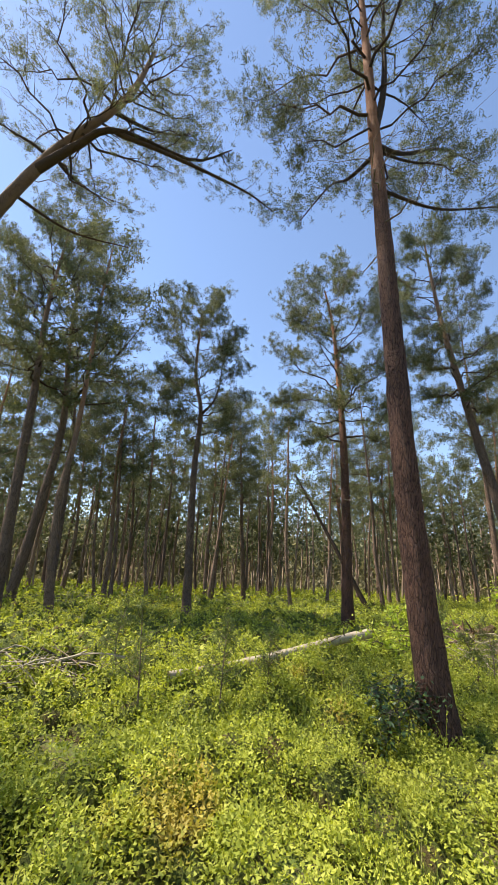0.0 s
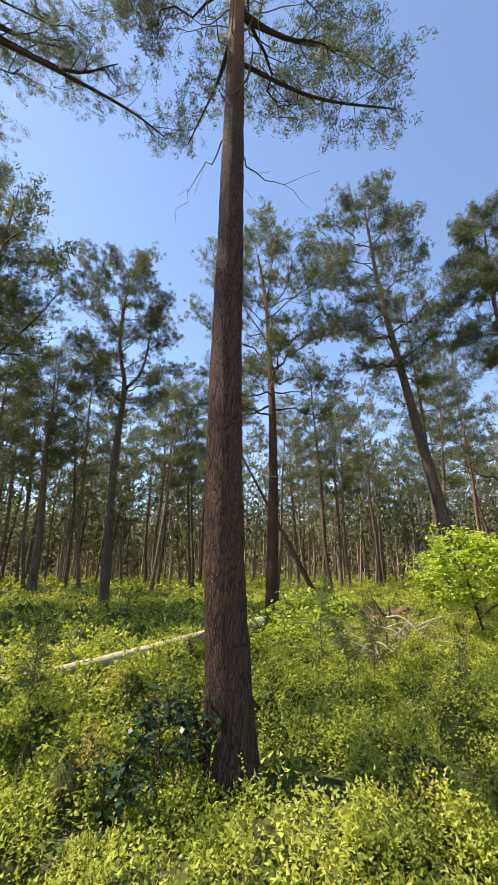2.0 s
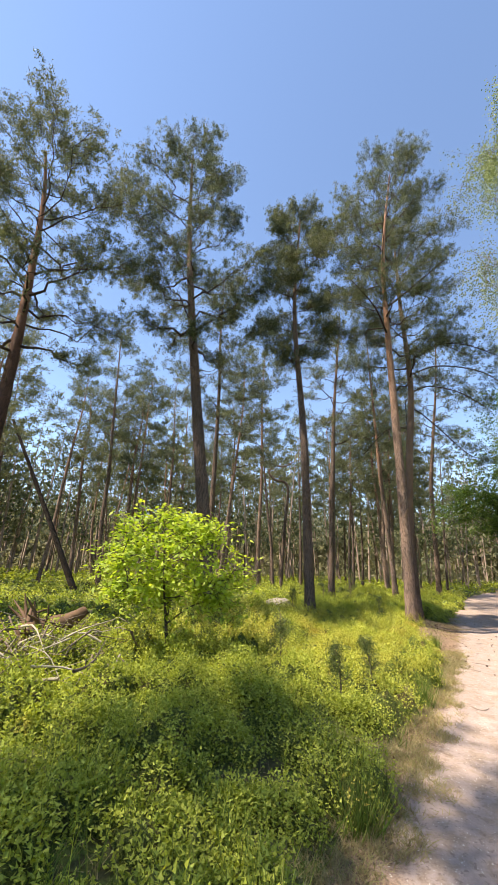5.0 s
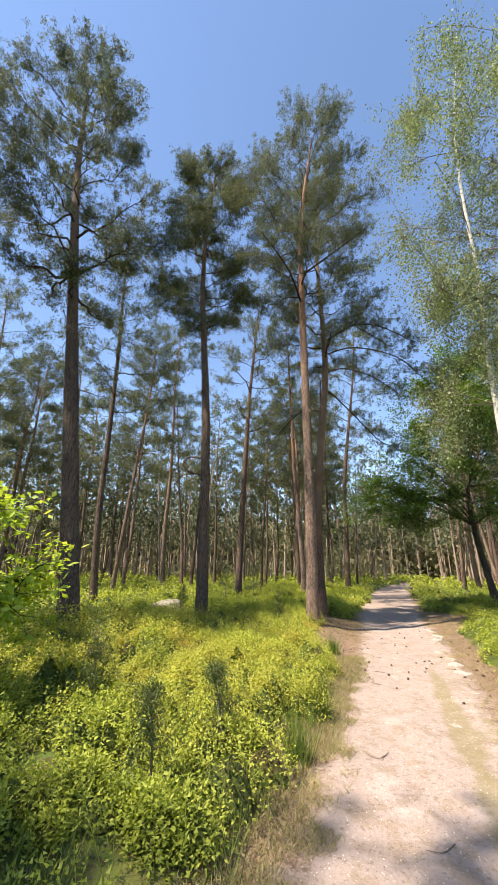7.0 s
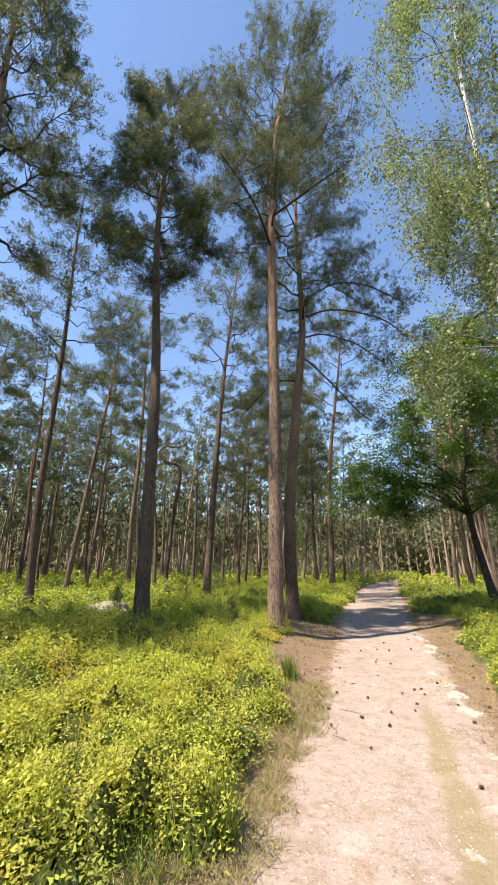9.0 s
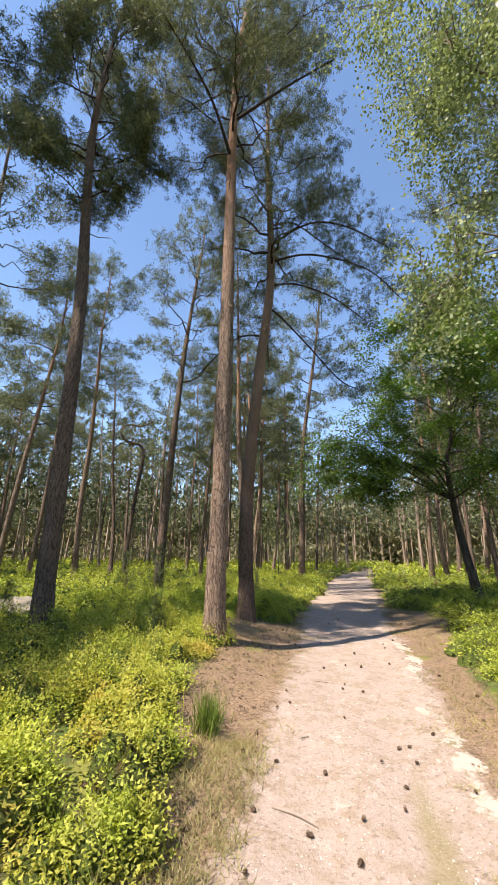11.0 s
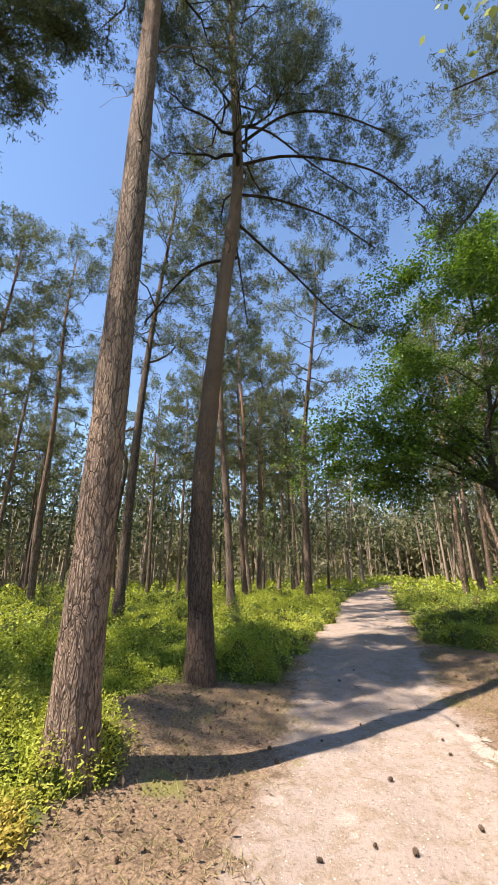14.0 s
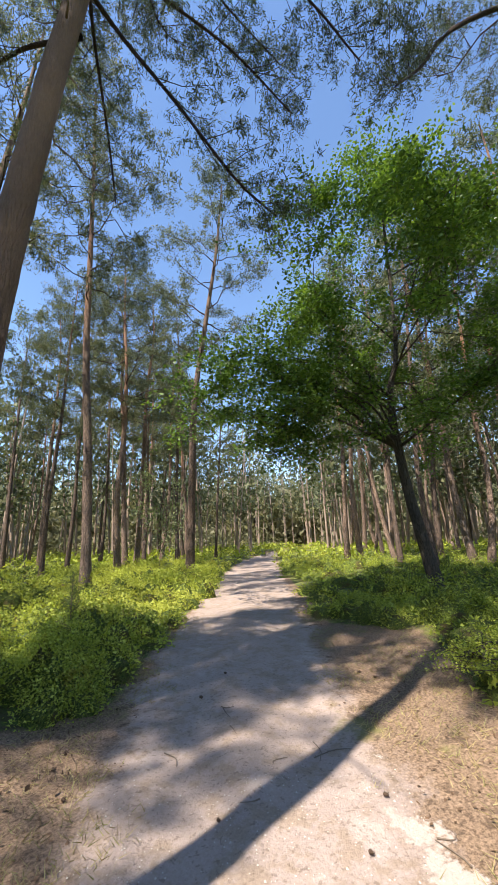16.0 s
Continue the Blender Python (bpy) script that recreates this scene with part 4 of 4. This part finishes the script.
def clumps_of(rng, n, inside, radius, height, leaf, per, extra=None, core=True):
    """Rounded clumps with their leaves on the outside, and dark gaps between."""
    x, y = cover_points(rng, n, inside)
    r = radius * rng.uniform(0.6, 1.35, n)
    keep = shrub_ok(x, y, 0.12)
    if extra is not None:
        keep &= extra(x, y)
    x, y, r = x[keep], y[keep], r[keep]
    m = len(x)
    h = height * np.clip(0.8 + 0.5 * wave(x, y, 23, 1.1) + 0.25 * wave(x, y, 24, 4.0), 0.3, 1.7) * rng.uniform(0.65, 1.25, m)
    base = np.stack([x, y, land(x, y)], 1)
    d = unit(rng.normal(size=(m, per, 3)) * [1, 1, 1.0])
    d[..., 2] = np.abs(d[..., 2])
    f = rng.uniform(0.1, 1.0, (m, per, 1)) ** 0.28
    size = np.stack([r, r, h], 1)[:, None]
    at = (base[:, None] + d * size * f + rng.normal(size=d.shape) * leaf[0] * 0.5).reshape(-1, 3)
    out = d.reshape(-1, 3)
    k = len(at)
    way = unit(out * 0.45 + rng.normal(size=(k, 3)) * [0.7, 0.7, 0.35] + [0, 0, 0.12])
    side = unit(np.cross(way, rng.normal(size=(k, 3)) * 0.35 + out * 0.4 + [0, 0, 0.8]))
    g = Geo()
    g.blades(at, way * leaf[0] * rng.uniform(0.6, 1.3, (k, 1)), side, leaf[1] * rng.uniform(0.7, 1.2, k))
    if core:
        # low domes added under the leaves, coloured dark to read as shaded gaps
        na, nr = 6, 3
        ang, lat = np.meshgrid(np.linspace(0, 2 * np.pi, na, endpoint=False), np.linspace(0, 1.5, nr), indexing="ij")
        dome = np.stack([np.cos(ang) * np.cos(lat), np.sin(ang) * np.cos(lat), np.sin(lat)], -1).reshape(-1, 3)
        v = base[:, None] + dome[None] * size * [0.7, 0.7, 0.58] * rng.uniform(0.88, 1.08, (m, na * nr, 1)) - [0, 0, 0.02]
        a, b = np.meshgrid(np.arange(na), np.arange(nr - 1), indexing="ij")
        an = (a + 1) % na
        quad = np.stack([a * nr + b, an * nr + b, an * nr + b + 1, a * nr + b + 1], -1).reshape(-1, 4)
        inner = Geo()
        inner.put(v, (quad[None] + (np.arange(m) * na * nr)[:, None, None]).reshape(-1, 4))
        tagged(new("bilberry_stems", inner.mesh("bilberry_stems", M_CORE)), "dark domes standing for the shaded inside of the bilberry shrubs", "shrubs", kind="stuff")
    return tagged(new("bilberry_shrubs", g.mesh("bilberry_shrubs", M_BILBERRY)), "dense light-green bilberry shrubs covering the forest floor", "shrubs", kind="stuff")


def sprigs_of(rng, n, inside, height, leaf, per):
    """Upright shoots with small leaves that stand above the clumps."""
    x, y = cover_points(rng, n, inside)
    keep = shrub_ok(x, y, 0.05) & (rng.uniform(0, 1, n) < 0.6 + 0.5 * wave(x, y, 22, 2.0))
    x, y = x[keep], y[keep]
    m = len(x)
    h = height * rng.uniform(0.65, 1.35, m)
    base = np.stack([x, y, land(x, y)], 1)
    lean = rng.normal(size=(m, 3)) * [0.22, 0.22, 0] + [0, 0, 1]
    f = np.linspace(0.4, 1.0, per)[None, :, None] + rng.uniform(-0.03, 0.03, (m, per, 1))
    at = (base[:, None] + f * h[:, None, None] * lean[:, None]).reshape(-1, 3)
    k = len(at)
    way = unit(rng.normal(size=(k, 3)) * [1, 1, 0.3] + [0, 0, 0.6])
    side = unit(np.cross(way, rng.normal(size=(k, 3)) * 0.5 + [0, 0, 1.0]))
    g = Geo()
    g.diamonds(at, way * leaf[0] * rng.uniform(0.6, 1.3, (k, 1)), side, leaf[1] * rng.uniform(0.7, 1.2, k))
    g.blades(base, lean * h[:, None], unit(rng.normal(size=(m, 3)) * [1, 1, 0]), np.full(m, 0.006))
    return tagged(new("bilberry_shoots", g.mesh("bilberry_shoots", M_BILBERRY)), "upright leafy bilberry shoots above the shrub layer", "shrubs", kind="stuff")


rng = rng_of(101)
clumps_of(rng, 1000, (-1, 21, 0.7, 2.9), 0.2, 0.36, (0.026, 0.0175), 520)
clumps_of(rng, 760, (-2, 21, 2.9, 4.6), 0.21, 0.37, (0.034, 0.024), 260)
clumps_of(rng, 800, (-3, 21, 4.6, 6.8), 0.22, 0.38, (0.05, 0.036), 105)
sprigs_of(rng, 3000, (-1, 21, 0.7, 6.5), 0.4, (0.021, 0.013), 14)
clumps_of(rng, 2600, (-6, 36, 6.4, 20), 0.3, 0.42, (0.08, 0.056), 46)
clumps_of(rng, 1150, (20.5, 36, 0.2, 6.5), 0.26, 0.4, (0.046, 0.034), 130)
clumps_of(rng, 2600, (-4, 36, -12, -1.0), 0.3, 0.38, (0.055, 0.04), 60)
clumps_of(rng, 420, (9, 24.5, -3.4, -0.95), 0.19, 0.34, (0.03, 0.021), 230)
clumps_of(rng, 9000, (-30, 75, -25, 60), 0.6, 0.45, (0.26, 0.17), 11, lambda x, y: ~(((x + y) > -8) & ((x + y) < 51) & ((y - x) < 28) & ((y - x) > -17)), False)


def grass_of(name, rng, x, y, length, width, per, material, label, splay=0.5):
    m = len(x)
    base = np.repeat(np.stack([x, y, land(x, y)], 1), per, 0)
    k = len(base)
    base[:, :2] += rng.normal(size=(k, 2)) * 0.03
    way = unit(rng.normal(size=(k, 3)) * [splay, splay, 0.1] + [0, 0, 1.0]) * length * rng.uniform(0.5, 1.2, (k, 1))
    g = Geo()
    g.blades(base, way, unit(np.cross(way, rng.normal(size=(k, 3)))), np.full(k, width))
    return tagged(new(name, g.mesh(name, material)), label, "grass", kind="stuff")


x_, y_ = cover_points(rng, 28000, (2, 24, -3.2, 2.6))
d_, left_ = outside(x_, y_)
k_ = (d_ > -0.05 + 0.2 * wave(x_, y_, 31, 0.9)) & (d_ < 1.5) & (wave(x_, y_, 32, 1.4) > -0.35)
grass_of("dry_grass", rng, x_[k_], y_[k_], 0.07, 0.005, 4, M_DRYGRASS, "short dry grass and needles along the path's edges", 1.3)
x_, y_ = cover_points(rng, 9000, (5, 14.6, 0.45, 1.2))
d_, left_ = outside(x_, y_)
k_ = (d_ > -0.03 + 0.12 * wave(x_, y_, 35, 0.5)) & (d_ < 0.5)
grass_of("edge_grass", rng, x_[k_], y_[k_], 0.075, 0.0045, 5, M_DRYGRASS, "short tan and green grass between sand and shrubs", 1.0)
x_, y_ = cover_points(rng, 2200, (1, 13.2, 0.7, 2.6))
d_, left_ = outside(x_, y_)
k_ = (d_ > 0.25) & (d_ < 1.3) & (wave(x_, y_, 33, 1.8) > 0.1)
grass_of("verge_grass", rng, x_[k_], y_[k_], 0.3, 0.007, 5, M_GRASS, "long green grass among the shrubs at the path's edge", 0.5)
x_, y_ = cover_points(rng, 2600, (-1, 18, 1.5, 6.0))
k_ = wave(x_, y_, 34, 2.4) > 0.25
grass_of("meadow_grass", rng, x_[k_], y_[k_], 0.42, 0.007, 5, M_GRASS, "soft green grass growing up between the shrubs", 0.45)


# ---- single small things ----
def at_land(x, y, up=0.0):
    return (x, y, float(land(np.float64(x), np.float64(y))) + up)


def grass_tuft(x, y, size, seed):
    rng = rng_of(seed)
    root = thing("grass_tuft", at_land(x, y), "tall green grass tuft at the edge of the path", "grass", "grass tufts by the path")
    g = Geo()
    n = 150
    base = rng.normal(size=(n, 3)) * [0.05, 0.05, 0]
    way = unit(rng.normal(size=(n, 3)) * [0.3, 0.3, 0.05] + [0, 0, 1]) * size * rng.uniform(0.5, 1.1, (n, 1))
    g.blades(base, way, unit(np.cross(way, rng.normal(size=(n, 3)))), np.full(n, 0.008))
    tagged(part("foliage", g, M_GRASS, root), kind="stuff")


for i, (x_, y_, z_) in enumerate([(9.6, 11.05, 0.36), (9.75, 11.25, 0.22), (7.7, 8.85, 0.4), (7.0, 8.2, 0.38), (5.1, 6.4, 0.45), (4.3, 5.7, 0.4), (3.2, 5.0, 0.42)]):
    grass_tuft(x_, y_, z_, 200 + i)


def dry_tuft(x, y, size, seed):
    """Bleached stalks that lean apart, over a skirt of short blades."""
    rng = rng_of(seed)
    root = thing("dry_grass_tuft", at_land(x, y), "tall bleached grass stalks at the shrubs' edge", "grass", "dry grass tufts")
    g = Geo()
    n = 90
    base = rng.normal(size=(n, 3)) * [0.09, 0.09, 0]
    way = unit(rng.normal(size=(n, 3)) * [0.22, 0.22, 0.05] + [0, 0, 1]) * size * rng.uniform(0.35, 1.1, (n, 1))
    g.blades(base, way, unit(np.cross(way, rng.normal(size=(n, 3)))), np.full(n, 0.006))
    tagged(part("stalks", g, M_DRYGRASS, root), kind="stuff")


for i, (x_, y_, z_) in enumerate([(2.57, 4.77, 0.4), (2.71, 4.81, 0.42), (2.82, 4.79, 0.36), (3.02, 5.19, 0.35), (4.08, 5.42, 0.38)]):
    dry_tuft(x_, y_, z_, 240 + i)


def fallen_log():
    rng = rng_of(5)
    root = thing("fallen_log", at_land(-0.6, 7.65), "long pale fallen pine trunk lying in the shrubs", "log")
    x = np.linspace(-1.75, 1.05, 30)
    line = np.stack([x, x * 1.2 + 0.08 * np.sin(x * 2), 0.24 + 0.05 * np.sin(x * 1.3) + 0.085 * x], 1)
    g = Geo()
    g.tube(line, np.linspace(0.05, 0.09, 30), 14, 0.05, rng)
    part("trunk", g, M_DEADWOOD, root)
    for k in range(5):
        s = Geo()
        p = line[4 + 5 * k]
        e = p + np.array([rng.normal() * 0.2, rng.normal() * 0.2, 0.22])
        s.tube([p, (p + e) / 2 + rng.normal(size=3) * 0.02, e], [0.018, 0.013, 0.004], 6)
        part("snag", s, M_TWIG, root)


fallen_log()


def uprooted_stump():
    rng = rng_of(6)
    root = thing("uprooted_stump", at_land(2.75, 10.0), "upturned tree stump with earthy roots and dry sticks", "stump")
    g = Geo()
    line = np.array([[0.36, 0.2, 0.52], [0.2, 0.1, 0.42], [0.0, 0.0, 0.34], [-0.4, -0.1, 0.22]])
    g.tube(curve_points(line, 12), np.linspace(0.06, 0.16, 12), 12, 0.1, rng)
    part("trunk", g, M_ROOT, root)
    for k in range(30):
        a = rng.uniform(0, 6.28)
        e = np.array([-0.35 + rng.normal() * 0.25, 0.75 * math.cos(a) * rng.uniform(0.5, 1), 0.32 + 0.5 * math.sin(a) * rng.uniform(0.5, 1)])
        s = Geo()
        st = np.array([-0.3, -0.08, 0.25])
        s.tube(curve_points([st, (st + e) / 2 + rng.normal(size=3) * 0.07, e], 6), np.linspace(0.045, 0.008, 6), 6)
        part("root", s, M_ROOT, root)


uprooted_stump()


def brush_pile(name, x, y, count, size, seed, label):
    """Dead sticks thrown together; each lies across the others."""
    rng = rng_of(seed)
    root = thing(name, at_land(x, y), label, "branches")
    for k in range(count):
        c = rng.normal(size=3) * [size * 0.5, size * 0.5, 0.0] + [0, 0, rng.uniform(0.05, 0.42)]
        a, ln = rng.uniform(0, 6.28), rng.uniform(0.3, 1.0)
        d = np.array([math.cos(a), math.sin(a), rng.normal() * 0.3]) * ln / 2
        s = Geo()
        s.tube(curve_points([c - d, c + rng.normal(size=3) * 0.06, c + d], 6), np.linspace(rng.uniform(0.007, 0.018), 0.003, 6), 5)
        for j in range(2):
            p = c + d * rng.uniform(-0.4, 0.8)
            s.tube([p, p + rng.normal(size=3) * 0.09 + d * 0.2, p + rng.normal(size=3) * 0.12 + d * 0.4], [0.005, 0.004, 0.002], 3)
        part("stick", s, M_TWIG if rng.uniform() < 0.6 else M_DEADWOOD, root)


brush_pile("brush_pile", 2.45, 8.6, 60, 1.0, 71, "heap of dry grey sticks among the shrubs")
brush_pile("brush_pile", 2.9, 9.6, 45, 0.8, 72, "dry sticks heaped against an upturned stump")
brush_pile("brush_pile", -3.6, 4.6, 40, 0.7, 73, "tangle of dead branches beside the shrubs")


def young_pine(x, y, height, seed, label="young pine seedling with soft grey-green needles"):
    rng = rng_of(seed)
    root = thing("pine_seedling", at_land(x, y), label, "sapling", "young pines")
    g, lv = Geo(), Geo()
    line = curve_points([[0, 0, -0.05], [rng.normal() * 0.03, rng.normal() * 0.03, height * 0.5], [rng.normal() * 0.05, rng.normal() * 0.05, height]], 8)
    g.tube(line, np.linspace(0.012, 0.003, 8), 6)
    part("stem", g, M_TWIG, root)
    tw, cs, ws = Geo(), [], []
    for k in range(int(10 + height * 8)):
        f = rng.uniform(0.3, 1.0)
        st = np.array([np.interp(f, np.linspace(0, 1, 8), line[:, i]) for i in range(3)])
        a = rng.uniform(0, 6.28)
        d = np.array([math.cos(a), math.sin(a), 0.5]) * height * 0.3 * (1.15 - f)
        tw.tube([st, st + d * 0.5, st + d + [0, 0, 0.03]], [0.005, 0.004, 0.002], 3)
        h = rng.uniform(0.2, 1, (7, 1))
        cs.append(st + h * d)
        ws.append(unit(np.tile(d, (7, 1)) + rng.normal(size=(7, 3)) * 0.2))
    tagged(part("twigwork", tw, M_TWIG, root), kind="stuff")
    crown_tufts(lv, np.concatenate(cs), np.concatenate(ws), rng, 10, 0.07, 0.006)
    tagged(part("needles", lv, M_SEEDLING, root), kind="stuff")


for i, (x_, y_, h_) in enumerate([(-2.0, 4.1, 1.1), (-1.3, 4.5, 0.9), (-0.9, 4.9, 0.8), (1.46, 7.4, 1.2), (2.0, 6.9, 1.0), (1.7, 6.5, 0.8), (5.6, 9.1, 0.7), (11.0, 16.6, 1.3), (13.9, 17.1, 0.7), (5.8, 7.9, 0.55), (9.9, 13.3, 0.6),
                                 (-3.0, 5.4, 1.0), (6.4, 8.3, 0.6), (10.8, 18.3, 1.2), (8.2, 15.0, 0.7), (2.6, 5.6, 0.7)]):
    young_pine(x_, y_, h_, 300 + i)


def leafy(name, x, y, height, width, leaf, count, mat, seed, label):
    rng = rng_of(seed)
    stem = np.array([[0, 0, 0], [0.02, 0.01, height * 0.4], [0, 0.03, height * 0.75]])
    broadleaf(name, at_land(x, y), stem, 0.014, clump_cloud(rng, 14, (0, 0, height * 0.6), (width, width, height * 0.4)), rng, leaf, count, M_OAK_BARK, mat, label, (width * 0.3, width * 0.3, height * 0.12), thin=0.6, sides=6)


leafy("sapling", 1.55, 9.45, 0.9, 0.75, (0.11, 0.055), 700, M_BUSH_LEAF, 91, "low bright green sapling with broad leaves")
leafy("sapling", 0.9, 8.0, 0.75, 0.6, (0.1, 0.05), 520, M_BUSH_LEAF, 92, "low bright green sapling with broad leaves")
leafy("holly_shrub", 0.42, 4.35, 0.62, 0.36, (0.06, 0.035), 620, M_HOLLY, 93, "dark glossy evergreen shrub at a pine's foot")
leafy("sapling", 20.0, 24.6, 4.2, 0.9, (0.1, 0.06), 1600, M_BIRCH_LEAF, 94, "slim young birch with pale green leaves")
leafy("sapling", 15.35, 12.2, 0.42, 0.6, (0.024, 0.017), 6000, M_BILBERRY, 95, "bright bilberry cushion at the sandy edge")


def boulder(x, y, size, seed):
    rng = rng_of(seed)
    bm = bmesh.new()
    bmesh.ops.create_icosphere(bm, subdivisions=4, radius=1.0)
    for v in bm.verts:
        k = 1 + 0.22 * noise.noise(v.co * 1.6) + 0.1 * noise.noise(v.co * 4.5)
        v.co = Vector((v.co.x * size[0] * k, v.co.y * size[1] * k, v.co.z * size[2] * k))
    me = bpy.data.meshes.new("boulder")
    bm.to_mesh(me)
    bm.free()
    for p in me.polygons:
        p.use_smooth = True
    me.materials.append(M_STONE)
    ob = tagged(new("boulder", me), "pale weathered boulder lying in low shrubs", "rock")
    ob.location = at_land(x, y, size[2] * 0.55)


boulder(8.4, 16.7, (0.5, 0.38, 0.22), 1)


def leaning_dead_tree():
    root = thing("dead_tree", at_land(1.3, 24.5), "dead dark stem leaning across the other trees", "tree")
    g = Geo()
    g.tube(curve_points([[0, 0, -0.1], [-1.9, 0.1, 3.6], [-4.2, 0.3, 8.0]], 14), np.linspace(0.15, 0.06, 14), 9, 0.04, rng_of(8))
    part("trunk", g, M_BRANCH, root)


leaning_dead_tree()


def crooked_tree():
    """A thin dead stem whose top curls back on itself."""
    root = thing("crooked_tree", at_land(14.2, 31.9), "thin dead pine stem with a curled top", "tree")
    g = Geo()
    line = np.array([(0, 0, -0.1), (0.25, 0, 4.0), (0.55, 0, 7.0), (0.3, 0, 7.8), (-0.5, 0, 8.0), (-0.95, 0, 8.6), (-0.5, 0, 9.1), (0.3, 0, 9.1), (1.0, 0, 9.5)])
    g.tube(curve_points(np.stack([line[:, 0] * 0.97, line[:, 0] * -0.22, line[:, 2]], 1), 60), np.linspace(0.13, 0.05, 60), 8, 0.03, rng_of(4))
    part("trunk", g, M_BARK_GREY, root)


crooked_tree()


def pine_cone_mesh():
    """A small open cone: rings of scales round a core."""
    g = Geo()
    g.tube([[0, 0, 0], [0.012, 0, 0], [0.035, 0, 0], [0.05, 0, 0]], [0.006, 0.016, 0.013, 0.003], 8)
    for r in range(4):
        for k in range(7):
            a = 6.28 * (k + 0.5 * (r % 2)) / 7
            o = np.array([0.008 + r * 0.011, 0.013 * math.cos(a), 0.013 * math.sin(a)])
            w = np.array([[0.01, 0.009 * math.cos(a), 0.009 * math.sin(a)]])
            s = np.array([[0, -math.sin(a), math.cos(a)]])
            g.diamonds(o[None], w, s, [0.012])
    return g.mesh("pine_cone", M_CONE)


cone_mesh = pine_cone_mesh()
rng = rng_of(9)
cones = [(11.35, 11.37), (11.45, 11.22), (9.88, 10.49), (9.62, 9.83), (10.4, 9.86)]
while len(cones) < 80:
    u_, w_ = rng.uniform(6, 22), rng.uniform(-1.3, 1.5)
    if rng.uniform() < (0.25 + 0.75 * (13 < u_ < 19)):
        cones.append(((u_ - w_) / math.sqrt(2), (u_ + w_) / math.sqrt(2)))
for x_, y_ in cones:
    ob = new("pine_cone", cone_mesh)
    ob.matrix_world = Matrix.Translation(at_land(x_, y_, 0.013)) @ Matrix.Rotation(rng.uniform(0, 6.28), 4, "Z") @ Matrix.Scale(rng.uniform(0.42, 0.75), 4)
    tagged(ob, "small dark pine cone lying on the ground", "pine cone", "fallen pine cones")

# sticks on the sand
for i in range(36):
    u_, w_ = rng.uniform(5, 20), rng.uniform(-1.2, 1.6)
    x_, y_ = (u_ - w_) / math.sqrt(2), (u_ + w_) / math.sqrt(2)
    g = Geo()
    a, ln = rng.uniform(0, 6.28), rng.uniform(0.08, 0.32)
    dvec = np.array([math.cos(a), math.sin(a), 0]) * ln
    g.tube(curve_points([-dvec / 2, rng.normal(size=3) * [0.02, 0.02, 0], dvec / 2], 6), np.linspace(0.004, 0.002, 6), 5)
    ob = new("twig", g.mesh("twig", M_TWIG))
    ob.location = at_land(x_, y_, 0.006)
    tagged(ob, "thin dry twig lying on the path", "twig", "twigs on the path")

# loose grit on the trodden sand
x_, y_ = cover_points(rng, 9000, (6, 19, -1.2, 0.9))
d_, left_ = outside(x_, y_)
x_, y_ = x_[d_ < 0.05], y_[d_ < 0.05]
m_ = len(x_)
r_ = 0.003 + 0.004 * rng.uniform(0, 1, m_) ** 3
c_ = np.stack([x_, y_, land(x_, y_)], 1)
offs = np.array([[1, 0, 0], [0, 1, 0], [-1, 0, 0], [0, -1, 0], [0, 0, 0.9]])
pv = c_[:, None] + offs[None] * r_[:, None, None] * rng.uniform(0.7, 1.3, (m_, 5, 1))
idx = np.arange(m_)[:, None] * 5
faces = np.concatenate([np.concatenate([idx + a, idx + b, idx + 4], 1) for a, b in ((0, 1), (1, 2), (2, 3), (3, 0))])
g = Geo()
g.put(pv, faces, False)
tagged(new("grit", g.mesh("grit", M_PEBBLE)), "loose pale grit scattered on the sandy path", "gravel", kind="stuff")

# flakes of bark and old leaves in the litter
x_, y_ = cover_points(rng, 15000, (4, 23, -3.0, 3.2))
d_, left_ = outside(x_, y_)
k_ = (d_ > 0.12 + 0.25 * wave(x_, y_, 41, 0.8)) & (d_ < 1.9)
x_, y_ = x_[k_], y_[k_]
m_ = len(x_)
way_ = unit(rng.normal(size=(m_, 3)) * [1, 1, 0.25])
g = Geo()
g.diamonds(np.stack([x_, y_, land(x_, y_) + 0.008], 1), way_ * rng.uniform(0.012, 0.036, (m_, 1)), unit(np.cross(way_, rng.normal(size=(m_, 3)) * 0.3 + [0, 0, 1])), rng.uniform(0.008, 0.022, m_))
tagged(new("leaf_litter", g.mesh("leaf_litter", M_ROOT)), "brown bark flakes and old leaves along the path", "litter", kind="stuff")

# darker scraps under the two pines at the bend
x_, y_ = cover_points(rng, 3600, (14, 21.5, -0.5, 3.0))
d_, left_ = outside(x_, y_)
k_ = left_ & (d_ > 0.2 + 0.2 * wave(x_, y_, 42, 0.7)) & (d_ < shrub_edge(x_, y_) + 0.2)
x_, y_ = x_[k_], y_[k_]
m_ = len(x_)
way_ = unit(rng.normal(size=(m_, 3)) * [1, 1, 0.5])
g = Geo()
g.diamonds(np.stack([x_, y_, land(x_, y_) + 0.01], 1), way_ * (0.012 + 0.055 * rng.uniform(0, 1, (m_, 1)) ** 2), unit(np.cross(way_, rng.normal(size=(m_, 3)) * 0.5 + [0, 0, 1])), rng.uniform(0.01, 0.03, m_))
tagged(new("bark_scraps", g.mesh("bark_scraps", M_CONE)), "dark bark scraps and cones under the pines", "litter", kind="stuff")
